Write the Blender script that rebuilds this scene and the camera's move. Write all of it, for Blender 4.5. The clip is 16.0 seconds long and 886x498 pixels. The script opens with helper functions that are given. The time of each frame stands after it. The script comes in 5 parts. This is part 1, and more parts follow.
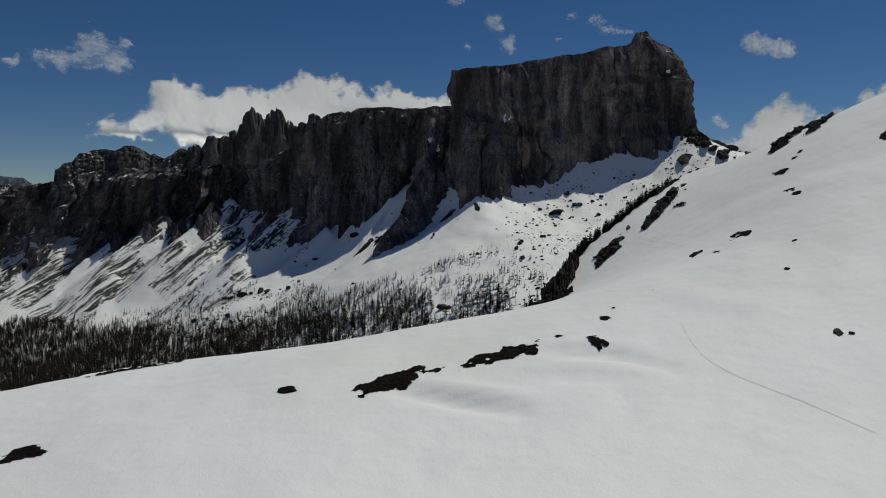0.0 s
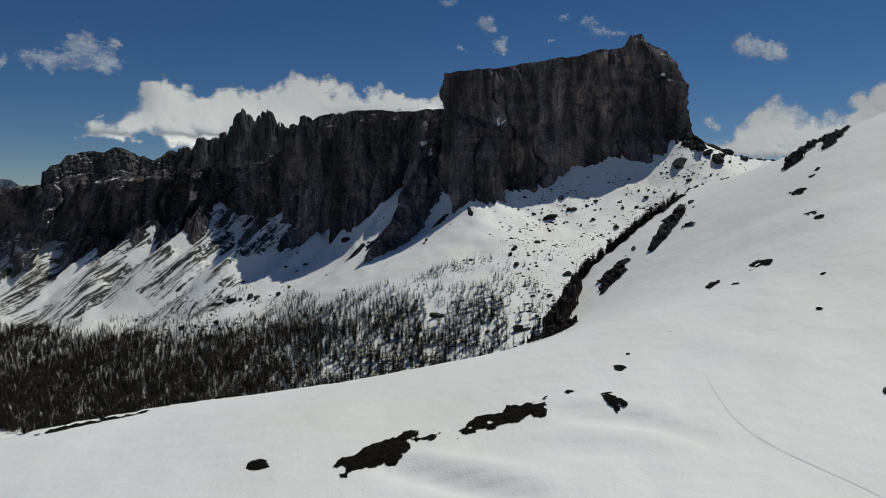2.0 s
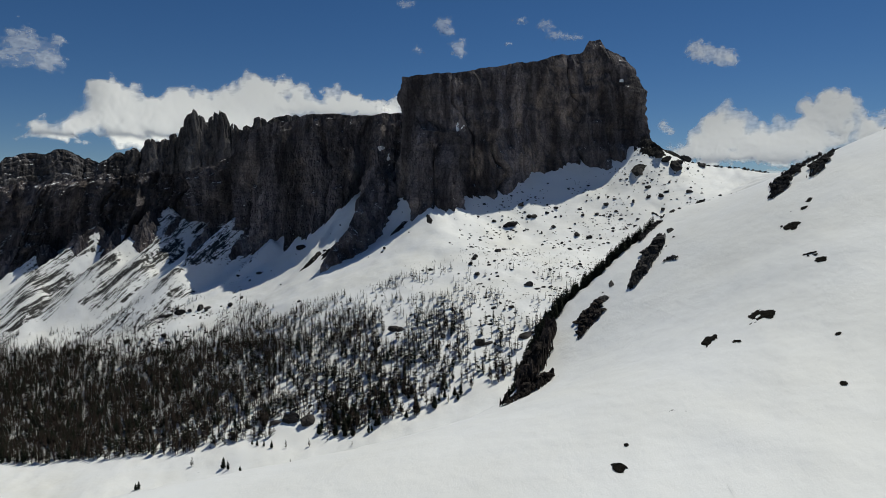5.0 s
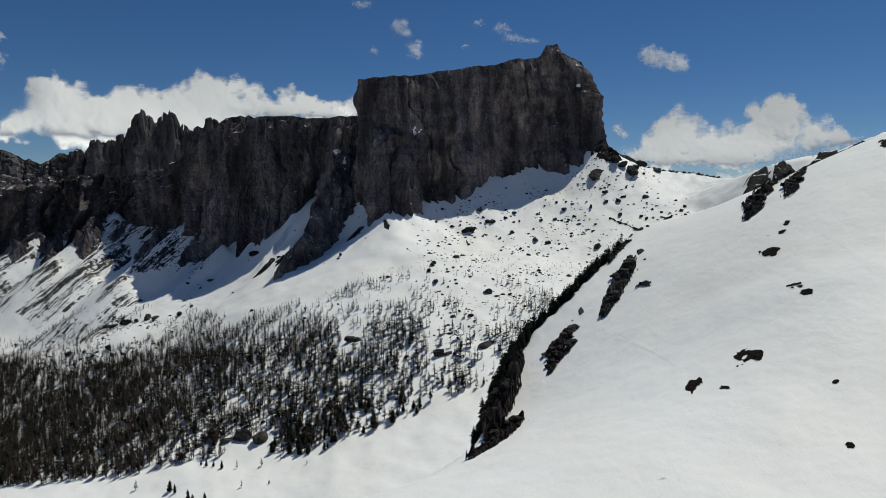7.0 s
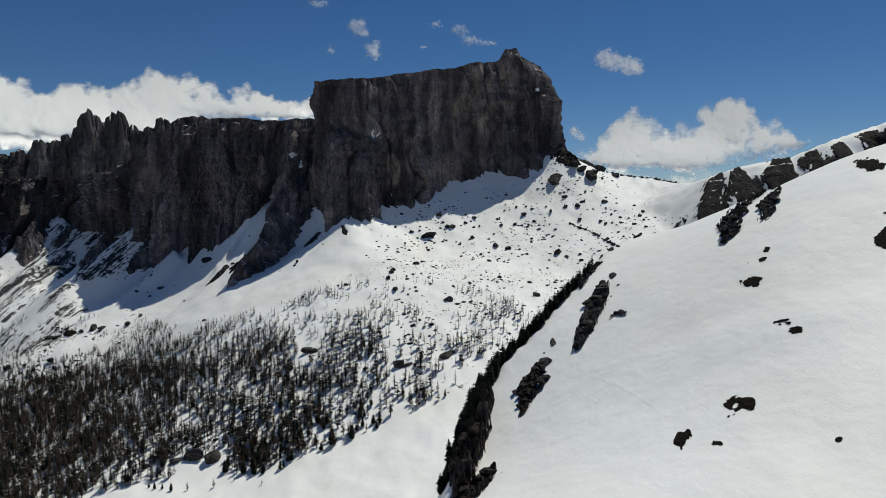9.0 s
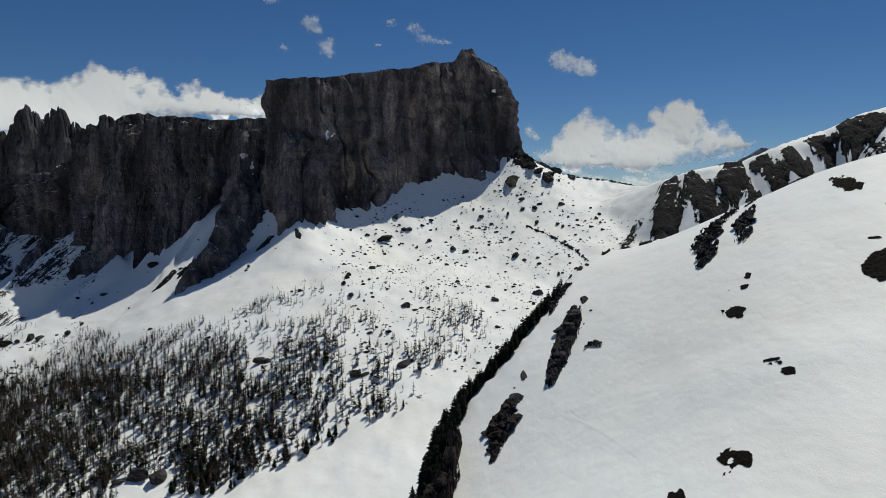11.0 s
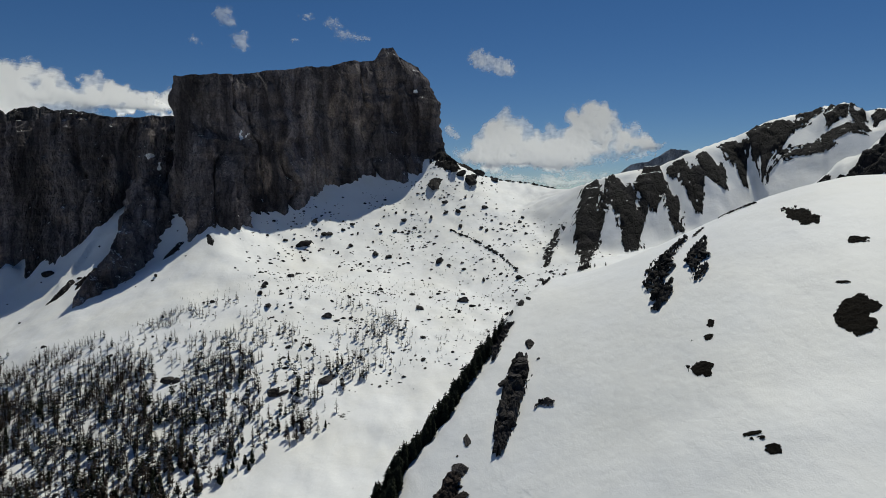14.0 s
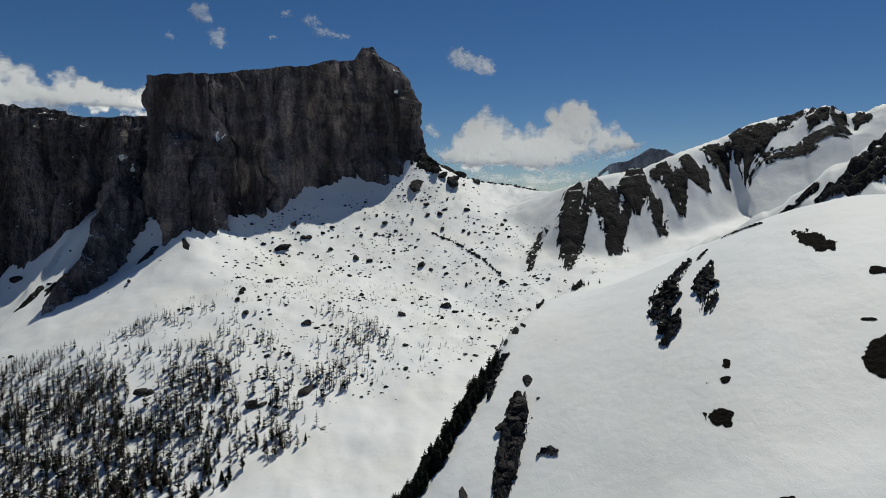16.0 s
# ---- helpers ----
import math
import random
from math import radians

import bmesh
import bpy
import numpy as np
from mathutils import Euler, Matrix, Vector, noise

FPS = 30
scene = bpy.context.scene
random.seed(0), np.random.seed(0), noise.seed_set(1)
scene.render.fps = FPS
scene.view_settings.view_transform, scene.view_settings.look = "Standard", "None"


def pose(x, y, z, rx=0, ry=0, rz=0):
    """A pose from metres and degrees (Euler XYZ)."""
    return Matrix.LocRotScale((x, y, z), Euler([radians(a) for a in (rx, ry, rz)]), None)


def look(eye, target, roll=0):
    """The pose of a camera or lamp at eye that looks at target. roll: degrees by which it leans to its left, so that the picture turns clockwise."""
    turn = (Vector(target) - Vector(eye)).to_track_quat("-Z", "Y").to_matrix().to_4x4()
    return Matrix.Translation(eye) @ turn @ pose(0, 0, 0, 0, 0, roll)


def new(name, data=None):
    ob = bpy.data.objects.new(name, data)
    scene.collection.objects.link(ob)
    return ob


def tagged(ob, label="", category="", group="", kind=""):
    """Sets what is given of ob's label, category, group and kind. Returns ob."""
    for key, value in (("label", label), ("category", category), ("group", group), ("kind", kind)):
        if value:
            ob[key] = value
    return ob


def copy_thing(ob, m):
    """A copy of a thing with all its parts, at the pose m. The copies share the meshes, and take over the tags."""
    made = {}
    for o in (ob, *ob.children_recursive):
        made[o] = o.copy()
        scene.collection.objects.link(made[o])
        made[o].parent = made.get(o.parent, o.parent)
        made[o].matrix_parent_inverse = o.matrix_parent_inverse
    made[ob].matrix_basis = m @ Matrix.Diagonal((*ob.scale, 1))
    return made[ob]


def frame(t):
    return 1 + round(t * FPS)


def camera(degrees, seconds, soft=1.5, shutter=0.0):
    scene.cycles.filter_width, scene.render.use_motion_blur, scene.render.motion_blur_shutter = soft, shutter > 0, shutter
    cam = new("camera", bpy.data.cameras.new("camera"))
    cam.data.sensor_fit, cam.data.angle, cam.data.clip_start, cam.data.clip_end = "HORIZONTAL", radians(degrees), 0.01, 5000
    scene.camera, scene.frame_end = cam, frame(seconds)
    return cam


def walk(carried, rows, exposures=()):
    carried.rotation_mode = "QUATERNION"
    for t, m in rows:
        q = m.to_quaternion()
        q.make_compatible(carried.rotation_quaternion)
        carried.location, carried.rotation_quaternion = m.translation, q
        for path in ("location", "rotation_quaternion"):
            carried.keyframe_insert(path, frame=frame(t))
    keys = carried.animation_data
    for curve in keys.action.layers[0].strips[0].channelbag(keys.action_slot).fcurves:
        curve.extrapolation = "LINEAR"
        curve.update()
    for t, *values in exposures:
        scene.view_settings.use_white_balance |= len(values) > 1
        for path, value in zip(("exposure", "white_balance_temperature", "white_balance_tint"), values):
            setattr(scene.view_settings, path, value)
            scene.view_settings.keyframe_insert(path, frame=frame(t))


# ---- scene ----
cam = camera(67.06, 16.0, soft=0.9)
PATH = [
    (0.0, pose(0.01, -0.00, 0.01, 85.707, 0.000, -0.001)),
    (0.5, pose(-0.12, 4.85, 1.84, 85.720, 0.000, -0.161)),
    (1.0, pose(-0.25, 9.54, 3.70, 85.752, 0.000, -0.270)),
    (1.5, pose(-0.43, 14.11, 5.58, 85.758, 0.000, -0.364)),
    (2.0, pose(-0.53, 18.74, 7.48, 85.761, 0.000, -0.650)),
    (2.5, pose(-0.62, 23.49, 9.38, 85.741, 0.000, -1.082)),
    (3.0, pose(-0.66, 28.14, 11.25, 85.773, 0.000, -1.530)),
    (5.5, pose(-0.25, 52.60, 20.42, 85.858, 0.000, -5.098)),
    (6.0, pose(-0.02, 57.48, 22.24, 85.867, 0.000, -6.041)),
    (6.5, pose(0.37, 62.24, 24.02, 85.908, 0.000, -6.984)),
    (7.0, pose(0.69, 66.83, 25.83, 85.929, 0.000, -7.869)),
    (7.5, pose(0.95, 71.27, 27.78, 85.948, 0.000, -8.758)),
    (8.0, pose(1.14, 75.61, 29.66, 85.972, 0.000, -9.602)),
    (8.5, pose(1.49, 79.96, 31.64, 85.994, 0.000, -10.496)),
    (9.0, pose(1.91, 84.28, 33.59, 85.981, 0.000, -11.412)),
    (11.5, pose(4.42, 107.22, 42.86, 85.796, 0.000, -16.064)),
    (12.0, pose(5.23, 111.92, 44.80, 85.754, 0.000, -16.880)),
    (12.5, pose(6.25, 116.83, 46.73, 85.719, 0.000, -18.093)),
    (13.0, pose(7.22, 121.60, 48.66, 85.676, 0.000, -19.833)),
    (13.5, pose(8.10, 126.27, 50.52, 85.634, 0.000, -21.158)),
    (14.0, pose(8.97, 130.75, 52.53, 85.573, 0.000, -22.020)),
    (14.5, pose(9.67, 135.04, 54.57, 85.509, 0.000, -22.656)),
    (15.0, pose(10.27, 139.21, 56.54, 85.463, 0.000, -23.121)),
    (15.5, pose(11.17, 143.40, 58.44, 85.418, 0.000, -23.468)),
    (16.0, pose(12.34, 147.67, 60.35, 85.396, 0.000, -23.757)),
]
walk(cam, PATH, [(0.0, -0.65), (3.0, -0.41), (5.5, -0.3), (9.0, -0.2), (16.0, -0.36)])

# ---- sky and sun ----
SUN_TURN, SUN_HEIGHT = radians(49), radians(60)  # clockwise from +y, above the horizon
world = bpy.data.worlds.new("sky")
scene.world = world
world.use_nodes = True
wn = world.node_tree.nodes
sky = wn.new("ShaderNodeTexSky")
sky.sky_type, sky.sun_disc = "NISHITA", False
sky.sun_elevation, sky.sun_rotation = SUN_HEIGHT, SUN_TURN
sky.altitude, sky.air_density, sky.dust_density, sky.ozone_density = 2900, 1.0, 0.0, 5.0
wn["Background"].inputs["Strength"].default_value = 0.0595
deep = wn.new("ShaderNodeHueSaturation")
deep.inputs["Saturation"].default_value = 1.19
deep.inputs["Hue"].default_value = 0.502
world.node_tree.links.new(sky.outputs[0], deep.inputs["Color"])
world.node_tree.links.new(deep.outputs[0], wn["Background"].inputs["Color"])
sun_data = bpy.data.lights.new("sun", "SUN")
sun_data.energy, sun_data.angle, sun_data.color = 3.7, radians(0.53), (0.97, 0.955, 0.83)
sun = new("sun", sun_data)
to_sun = Vector((math.sin(SUN_TURN) * math.cos(SUN_HEIGHT), math.cos(SUN_TURN) * math.cos(SUN_HEIGHT), math.sin(SUN_HEIGHT)))
sun.matrix_world = look(to_sun * 1000, (0, 0, 0))


# ---- materials ----
def material(name):
    m = bpy.data.materials.new(name)
    m.use_nodes = True
    return m, m.node_tree.nodes, m.node_tree.links, m.node_tree.nodes["Principled BSDF"]


def node(nodes, kind, **values):
    n = nodes.new("ShaderNode" + kind)
    for key, value in values.items():
        n.inputs[key.replace("_", " ")].default_value = value
    return n


def ramp(nodes, links, fac, stops):
    r = nodes.new("ShaderNodeValToRGB")
    links.new(fac, r.inputs[0])
    while len(r.color_ramp.elements) < len(stops):
        r.color_ramp.elements.new(0.5)
    for e, (p, c) in zip(r.color_ramp.elements, stops):
        e.position, e.color = p, (c if isinstance(c, tuple) else (c, c, c)) + (1.0,)
    return r.outputs[0]


def mapped(nodes, links, scale, coords="Object"):
    tc, mp = nodes.new("ShaderNodeTexCoord"), nodes.new("ShaderNodeMapping")
    links.new(tc.outputs[coords], mp.inputs[0])
    mp.inputs["Scale"].default_value = scale
    return mp.outputs[0]


def noisy(nodes, links, vec, scale, detail=4.0, rough=0.55):
    n = node(nodes, "TexNoise", Scale=scale, Detail=detail, Roughness=rough)
    links.new(vec, n.inputs["Vector"])
    return n.outputs[0]


def mix(nodes, links, fac, a, b, kind="MIX"):
    n = nodes.new("ShaderNodeMix")
    n.data_type, n.blend_type = "RGBA", kind
    for slot, value in ((0, fac), (6, a), (7, b)):
        if hasattr(value, "is_linked"):
            links.new(value, n.inputs[slot])
        else:
            n.inputs[slot].default_value = value if slot == 0 else (*value, 1.0)
    return n.outputs[2]


def maths(nodes, links, op, a, b=0.0):
    n = nodes.new("ShaderNodeMath")
    n.operation = op
    for slot, value in ((0, a), (1, b)):
        if hasattr(value, "is_linked"):
            links.new(value, n.inputs[slot])
        else:
            n.inputs[slot].default_value = value
    return n.outputs[0]


def bump(nodes, links, height, strength, distance, normal=None):
    b = node(nodes, "Bump", Strength=strength, Distance=distance)
    links.new(height, b.inputs["Height"])
    if normal:
        links.new(normal, b.inputs["Normal"])
    return b.outputs[0]


SNOW = (0.86, 0.865, 0.87)


def rock_stuff(name, dark, light, tan, snow_from, size=1.0):
    """Weathered dolomite: vertical stains, strata, tan scars, snow where it can lie."""
    m, n, l, p = material(name)
    vec = mapped(n, l, (1, 1, 1))
    stain = noisy(n, l, mapped(n, l, (0.05 * size, 0.05 * size, 0.006 * size)), 1.0, 6.0, 0.6)
    strata = noisy(n, l, mapped(n, l, (0.004 * size, 0.004 * size, 0.09 * size)), 1.0, 5.0, 0.6)
    blotch = noisy(n, l, vec, 0.012 * size, 5.0, 0.6)
    grain = noisy(n, l, vec, 0.3 * size, 6.0, 0.65)
    c = mix(n, l, ramp(n, l, stain, [(0.4, 0.0), (0.62, 1.0)]), dark, light)
    c = mix(n, l, ramp(n, l, blotch, [(0.55, 0.0), (0.7, 0.6)]), c, tan)
    c = mix(n, l, ramp(n, l, strata, [(0.4, 0.0), (0.7, 0.35)]), c, tuple(v * 0.7 for v in dark))
    panel = noisy(n, l, mapped(n, l, (0.016 * size, 0.016 * size, 0.0035 * size)), 1.0, 3.0, 0.5)
    c = mix(n, l, 1.0, c, ramp(n, l, panel, [(0.36, 0.55), (0.64, 1.5)]), "MULTIPLY")
    scar = n.new("ShaderNodeAttribute")
    scar.attribute_name = "scar"
    fresh = maths(n, l, "MULTIPLY", scar.outputs["Fac"], ramp(n, l, noisy(n, l, mapped(n, l, (0.03 * size, 0.03 * size, 0.012 * size)), 1.0, 6.0, 0.65), [(0.4, 0.0), (0.62, 0.85)]))
    c = mix(n, l, fresh, c, tan)
    c = mix(n, l, 0.55, c, ramp(n, l, grain, [(0.32, 0.22), (0.68, 1.6)]), "MULTIPLY")
    cell = node(n, "TexVoronoi", Scale=1.0)
    cell.feature = "DISTANCE_TO_EDGE"
    bent = n.new("ShaderNodeVectorMath")
    bent.operation = "ADD"
    wob = n.new("ShaderNodeVectorMath")
    wob.operation = "SCALE"
    wander = node(n, "TexNoise", Scale=0.05 * size, Detail=5.0)
    l.new(vec, wander.inputs["Vector"]), l.new(wander.outputs["Color"], wob.inputs[0])
    wob.inputs["Scale"].default_value = 1.1
    l.new(mapped(n, l, (0.075 * size, 0.075 * size, 0.022 * size)), bent.inputs[0]), l.new(wob.outputs[0], bent.inputs[1])
    l.new(bent.outputs[0], cell.inputs["Vector"])
    crack = ramp(n, l, cell.outputs["Distance"], [(0.0, 0.25), (0.09, 1.0)])
    c = mix(n, l, 0.35, c, crack, "MULTIPLY")
    geo, sep = n.new("ShaderNodeNewGeometry"), n.new("ShaderNodeSeparateXYZ")
    l.new(geo.outputs["Normal"], sep.inputs[0])
    lie = maths(n, l, "ADD", sep.outputs[2], maths(n, l, "MULTIPLY", maths(n, l, "SUBTRACT", noisy(n, l, vec, 0.06 * size, 6.0, 0.6), 0.5), 0.9))
    drift = n.new("ShaderNodeAttribute")
    drift.attribute_name = "drift"
    lie = maths(n, l, "ADD", lie, maths(n, l, "MULTIPLY", drift.outputs["Fac"], 0.5))
    white = ramp(n, l, lie, [(snow_from, 0.0), (snow_from + 0.05, 1.0)])
    l.new(mix(n, l, white, c, SNOW), p.inputs["Base Color"])
    p.inputs["Roughness"].default_value = 0.9
    p.inputs["Specular IOR Level"].default_value = 0.2
    l.new(bump(n, l, grain, 0.9, 1.5 / size, bump(n, l, crack, 0.7, 2.5 / size, bump(n, l, stain, 0.6, 6.0 / size))), p.inputs["Normal"])
    return m


def plain_stuff(name, dark, light, scale, rough=0.9, bumpy=0.3, random_shade=False):
    m, n, l, p = material(name)
    vec = mapped(n, l, (1, 1, 1))
    big, fine = noisy(n, l, vec, scale, 5.0), noisy(n, l, vec, scale * 7, 5.0)
    c = mix(n, l, ramp(n, l, maths(n, l, "ADD", maths(n, l, "MULTIPLY", big, 0.6), maths(n, l, "MULTIPLY", fine, 0.4)), [(0.35, 0.0), (0.65, 1.0)]), dark, light)
    if random_shade:
        geo = n.new("ShaderNodeNewGeometry")
        c = mix(n, l, 1.0, c, ramp(n, l, geo.outputs["Random Per Island"], [(0.0, 0.65), (1.0, 1.35)]), "MULTIPLY")
    l.new(c, p.inputs["Base Color"])
    p.inputs["Roughness"].default_value = rough
    p.inputs["Specular IOR Level"].default_value = 0.08
    l.new(bump(n, l, fine, bumpy, 0.3), p.inputs["Normal"])
    return m


def snow_ground():
    """Old spring snow: wind ripple, faint dust, scree and bare stripes by the attribute 'bare'."""
    m, n, l, p = material("old_snow")
    vec = mapped(n, l, (1, 1, 1))
    dust = noisy(n, l, vec, 0.012, 6.0, 0.6)
    pits = noisy(n, l, mapped(n, l, (1.0, 0.7, 1.0)), 0.95, 5.0, 0.62)
    swell = noisy(n, l, vec, 0.05, 3.0)
    stripe = noisy(n, l, vec, 0.11, 9.0, 0.72)
    c = mix(n, l, ramp(n, l, dust, [(0.42, 0.0), (0.72, 1.0)]), SNOW, (0.815, 0.805, 0.77))
    attr = n.new("ShaderNodeAttribute")
    attr.attribute_name = "bare"
    bare = maths(n, l, "ADD", attr.outputs["Fac"], maths(n, l, "MULTIPLY", maths(n, l, "SUBTRACT", stripe, 0.5), 1.1))
    fall = n.new("ShaderNodeMapping")
    l.new(n.new("ShaderNodeTexCoord").outputs["Object"], fall.inputs[0])
    fall.vector_type = "TEXTURE"
    fall.inputs["Rotation"].default_value = (0, 0, radians(-35))
    fall.inputs["Scale"].default_value = (8.0, 75.0, 1000.0)
    scree = n.new("ShaderNodeAttribute")
    scree.attribute_name = "runnel"
    stony = maths(n, l, "MULTIPLY", scree.outputs["Fac"], ramp(n, l, noisy(n, l, fall.outputs[0], 1.0, 9.0, 0.8), [(0.47, 0.0), (0.53, 1.0)]))
    bare = maths(n, l, "MAXIMUM", bare, maths(n, l, "ADD", stony, maths(n, l, "MULTIPLY", maths(n, l, "SUBTRACT", stripe, 0.52), 2.8)))
    earth = mix(n, l, noisy(n, l, vec, 0.4, 6.0), (0.013, 0.0122, 0.0125), (0.04, 0.0375, 0.037))
    l.new(mix(n, l, ramp(n, l, bare, [(0.5, 0.0), (0.54, 1.0)]), c, earth), p.inputs["Base Color"])
    p.inputs["Roughness"].default_value = 0.6
    p.inputs["Specular IOR Level"].default_value = 0.35
    grit = noisy(n, l, mapped(n, l, (1.0, 0.8, 1.0)), 3.0, 3.0, 0.65)
    l.new(bump(n, l, grit, 0.55, 0.09, bump(n, l, pits, 0.42, 0.2, bump(n, l, swell, 0.5, 2.0))), p.inputs["Normal"])
    return m


MAT_SNOW = snow_ground()
MAT_ROCK = rock_stuff("dolomite", (0.054, 0.047, 0.051), (0.165, 0.146, 0.15), (0.31, 0.25, 0.215), 0.9)
MAT_FAR_ROCK = rock_stuff("far_dolomite", (0.056, 0.052, 0.055), (0.12, 0.112, 0.113), (0.17, 0.155, 0.145), 0.95, 0.6)
# Aerial haze is painted into these rock colours: paler and bluer with distance.
MAT_HAZE_TINT = rock_stuff("haze_tinted_dolomite", (0.13, 0.155, 0.2), (0.2, 0.225, 0.27), (0.22, 0.23, 0.25), 0.95, 0.6)
MAT_STONE = rock_stuff("boulder_stone", (0.018, 0.0165, 0.017), (0.062, 0.056, 0.054), (0.095, 0.085, 0.076), 1.05, 4.0)
MAT_RIDGE = rock_stuff("ridge_rock", (0.009, 0.0085, 0.0095), (0.028, 0.0255, 0.0265), (0.036, 0.033, 0.032), 0.95, 1.4)
MAT_BROWN = rock_stuff("brown_rock", (0.016, 0.0115, 0.010), (0.05, 0.038, 0.033), (0.075, 0.058, 0.05), 1.1, 5.0)
MAT_TURF = plain_stuff("wet_turf", (0.004, 0.0035, 0.003), (0.013, 0.0105, 0.0075), 0.6, 0.95, 0.8)
MAT_BARK = plain_stuff("bark", (0.025, 0.019, 0.015), (0.07, 0.055, 0.043), 1.5)
MAT_TWIG = plain_stuff("larch_twigs", (0.024, 0.0175, 0.015), (0.066, 0.05, 0.041), 0.8, 0.9, 0.2, True)
MAT_NEEDLE = plain_stuff("needles", (0.008, 0.011, 0.008), (0.026, 0.03, 0.018), 0.8, 0.8, 0.2, True)


def cloud_stuff():
    m, n, l, p = material("cloud_vapour")
    n.remove(p)
    attr = n.new("ShaderNodeAttribute")
    attr.attribute_name = "vapour"
    vec = mapped(n, l, (1, 1, 1))
    wisp = maths(n, l, "SUBTRACT", noisy(n, l, vec, 0.02, 8.0, 0.62), 0.5)
    a = maths(n, l, "ADD", attr.outputs["Fac"], maths(n, l, "MULTIPLY", wisp, 0.42))
    alpha = ramp(n, l, a, [(0.06, 0.0), (0.32, 0.45), (0.66, 1.0)])
    body, through_light, blend, clear, out = (n.new("ShaderNode" + k) for k in ("BsdfDiffuse", "BsdfTranslucent", "MixShader", "BsdfTransparent", "MixShader"))
    body.inputs[0].default_value = through_light.inputs[0].default_value = (0.97, 0.97, 0.97, 1)
    blend.inputs[0].default_value = 0.4
    l.new(body.outputs[0], blend.inputs[1]), l.new(through_light.outputs[0], blend.inputs[2])
    l.new(alpha, out.inputs[0]), l.new(clear.outputs[0], out.inputs[1]), l.new(blend.outputs[0], out.inputs[2])
    l.new(out.outputs[0], n["Material Output"].inputs[0])
    return m


MAT_CLOUD = cloud_stuff()


# ---- mesh helpers ----
def mesh_of(name, verts, faces, mat, smooth_shade=True):
    """A mesh from arrays: verts n x 3, faces m x 3 or m x 4."""
    verts, faces = np.asarray(verts, np.float32), np.asarray(faces, np.int32)
    me = bpy.data.meshes.new(name)
    k = faces.shape[1]
    me.vertices.add(len(verts)), me.loops.add(faces.size), me.polygons.add(len(faces))
    me.vertices.foreach_set("co", verts.ravel())
    me.loops.foreach_set("vertex_index", faces.ravel())
    me.polygons.foreach_set("loop_start", np.arange(0, faces.size, k, dtype=np.int32))
    me.polygons.foreach_set("use_smooth", np.full(len(faces), smooth_shade))
    me.update(calc_edges=True)
    me.validate()
    me.materials.append(mat)
    return me


def grid_faces(nu, nv, wrap=False):
    """Quads of a grid of nv rows with nu points each."""
    i, j = np.meshgrid(np.arange(nu if wrap else nu - 1), np.arange(nv - 1))
    a, b = (j * nu + i).ravel(), (j * nu + (i + 1) % nu).ravel()
    return np.stack([a, b, b + nu, a + nu], 1)


def part(name, me, parent, label=""):
    ob = new(name, me)
    ob.parent = parent
    return tagged(ob, label) if label else ob


# ---- ground form ----
def hash3(ix, iy, iz):
    h = (ix * 374761393 + iy * 668265263 + iz * 1274126177) & 0xFFFFFFFF
    h = ((h ^ (h >> 13)) * 1103515245) & 0xFFFFFFFF
    h = ((h ^ (h >> 16)) * 1597334677) & 0xFFFFFFFF
    return ((h ^ (h >> 15)) & 0xFFFF) / 32767.5 - 1.0


def vnoise(x, y, z=0.0):
    """Smooth value noise, -1 to 1, on arrays."""
    x, y, z = np.broadcast_arrays(np.asarray(x, float), np.asarray(y, float), np.asarray(z, float))
    fx, fy, fz = np.floor(x), np.floor(y), np.floor(z)
    ix, iy, iz = fx.astype(np.int64), fy.astype(np.int64), fz.astype(np.int64)
    u, v, w = x - fx, y - fy, z - fz
    u, v, w = u * u * u * (u * (u * 6 - 15) + 10), v * v * v * (v * (v * 6 - 15) + 10), w * w * (3 - 2 * w)
    out = 0.0
    for a in (0, 1):
        for b in (0, 1):
            for c in (0, 1):
                out = out + hash3(ix + a, iy + b, iz + c) * (u if a else 1 - u) * (v if b else 1 - v) * (w if c else 1 - w)
    return out


def fbm(x, y, z=0.0, octaves=4, gain=0.5):
    total, amp = 0.0, 1.0
    for k in range(octaves):
        total = total + amp * vnoise(x + 17.3 * k, y - 9.1 * k, np.asarray(z) + 5.7 * k)
        x, y, z, amp = x * 2.03, y * 2.03, np.asarray(z) * 2.03, amp * gain
    return total


def ridged(x, y, z=0.0, octaves=3):
    total, amp = 0.0, 1.0
    for k in range(octaves):
        total = total + amp * (1 - 2 * np.abs(vnoise(x + 31.7 * k, y + 3.3 * k, np.asarray(z) + 8.1 * k)))
        x, y, z, amp = x * 2.1, y * 2.1, np.asarray(z) * 2.1, amp * 0.5
    return total


def smooth(a, b, x):
    t = np.clip((np.asarray(x, float) - a) / (b - a), 0, 1)
    return t * t * (3 - 2 * t)


def smax(a, b, k):
    h = np.clip(0.5 + 0.5 * (a - b) / k, 0, 1)
    return b + (a - b) * h + k * h * (1 - h)


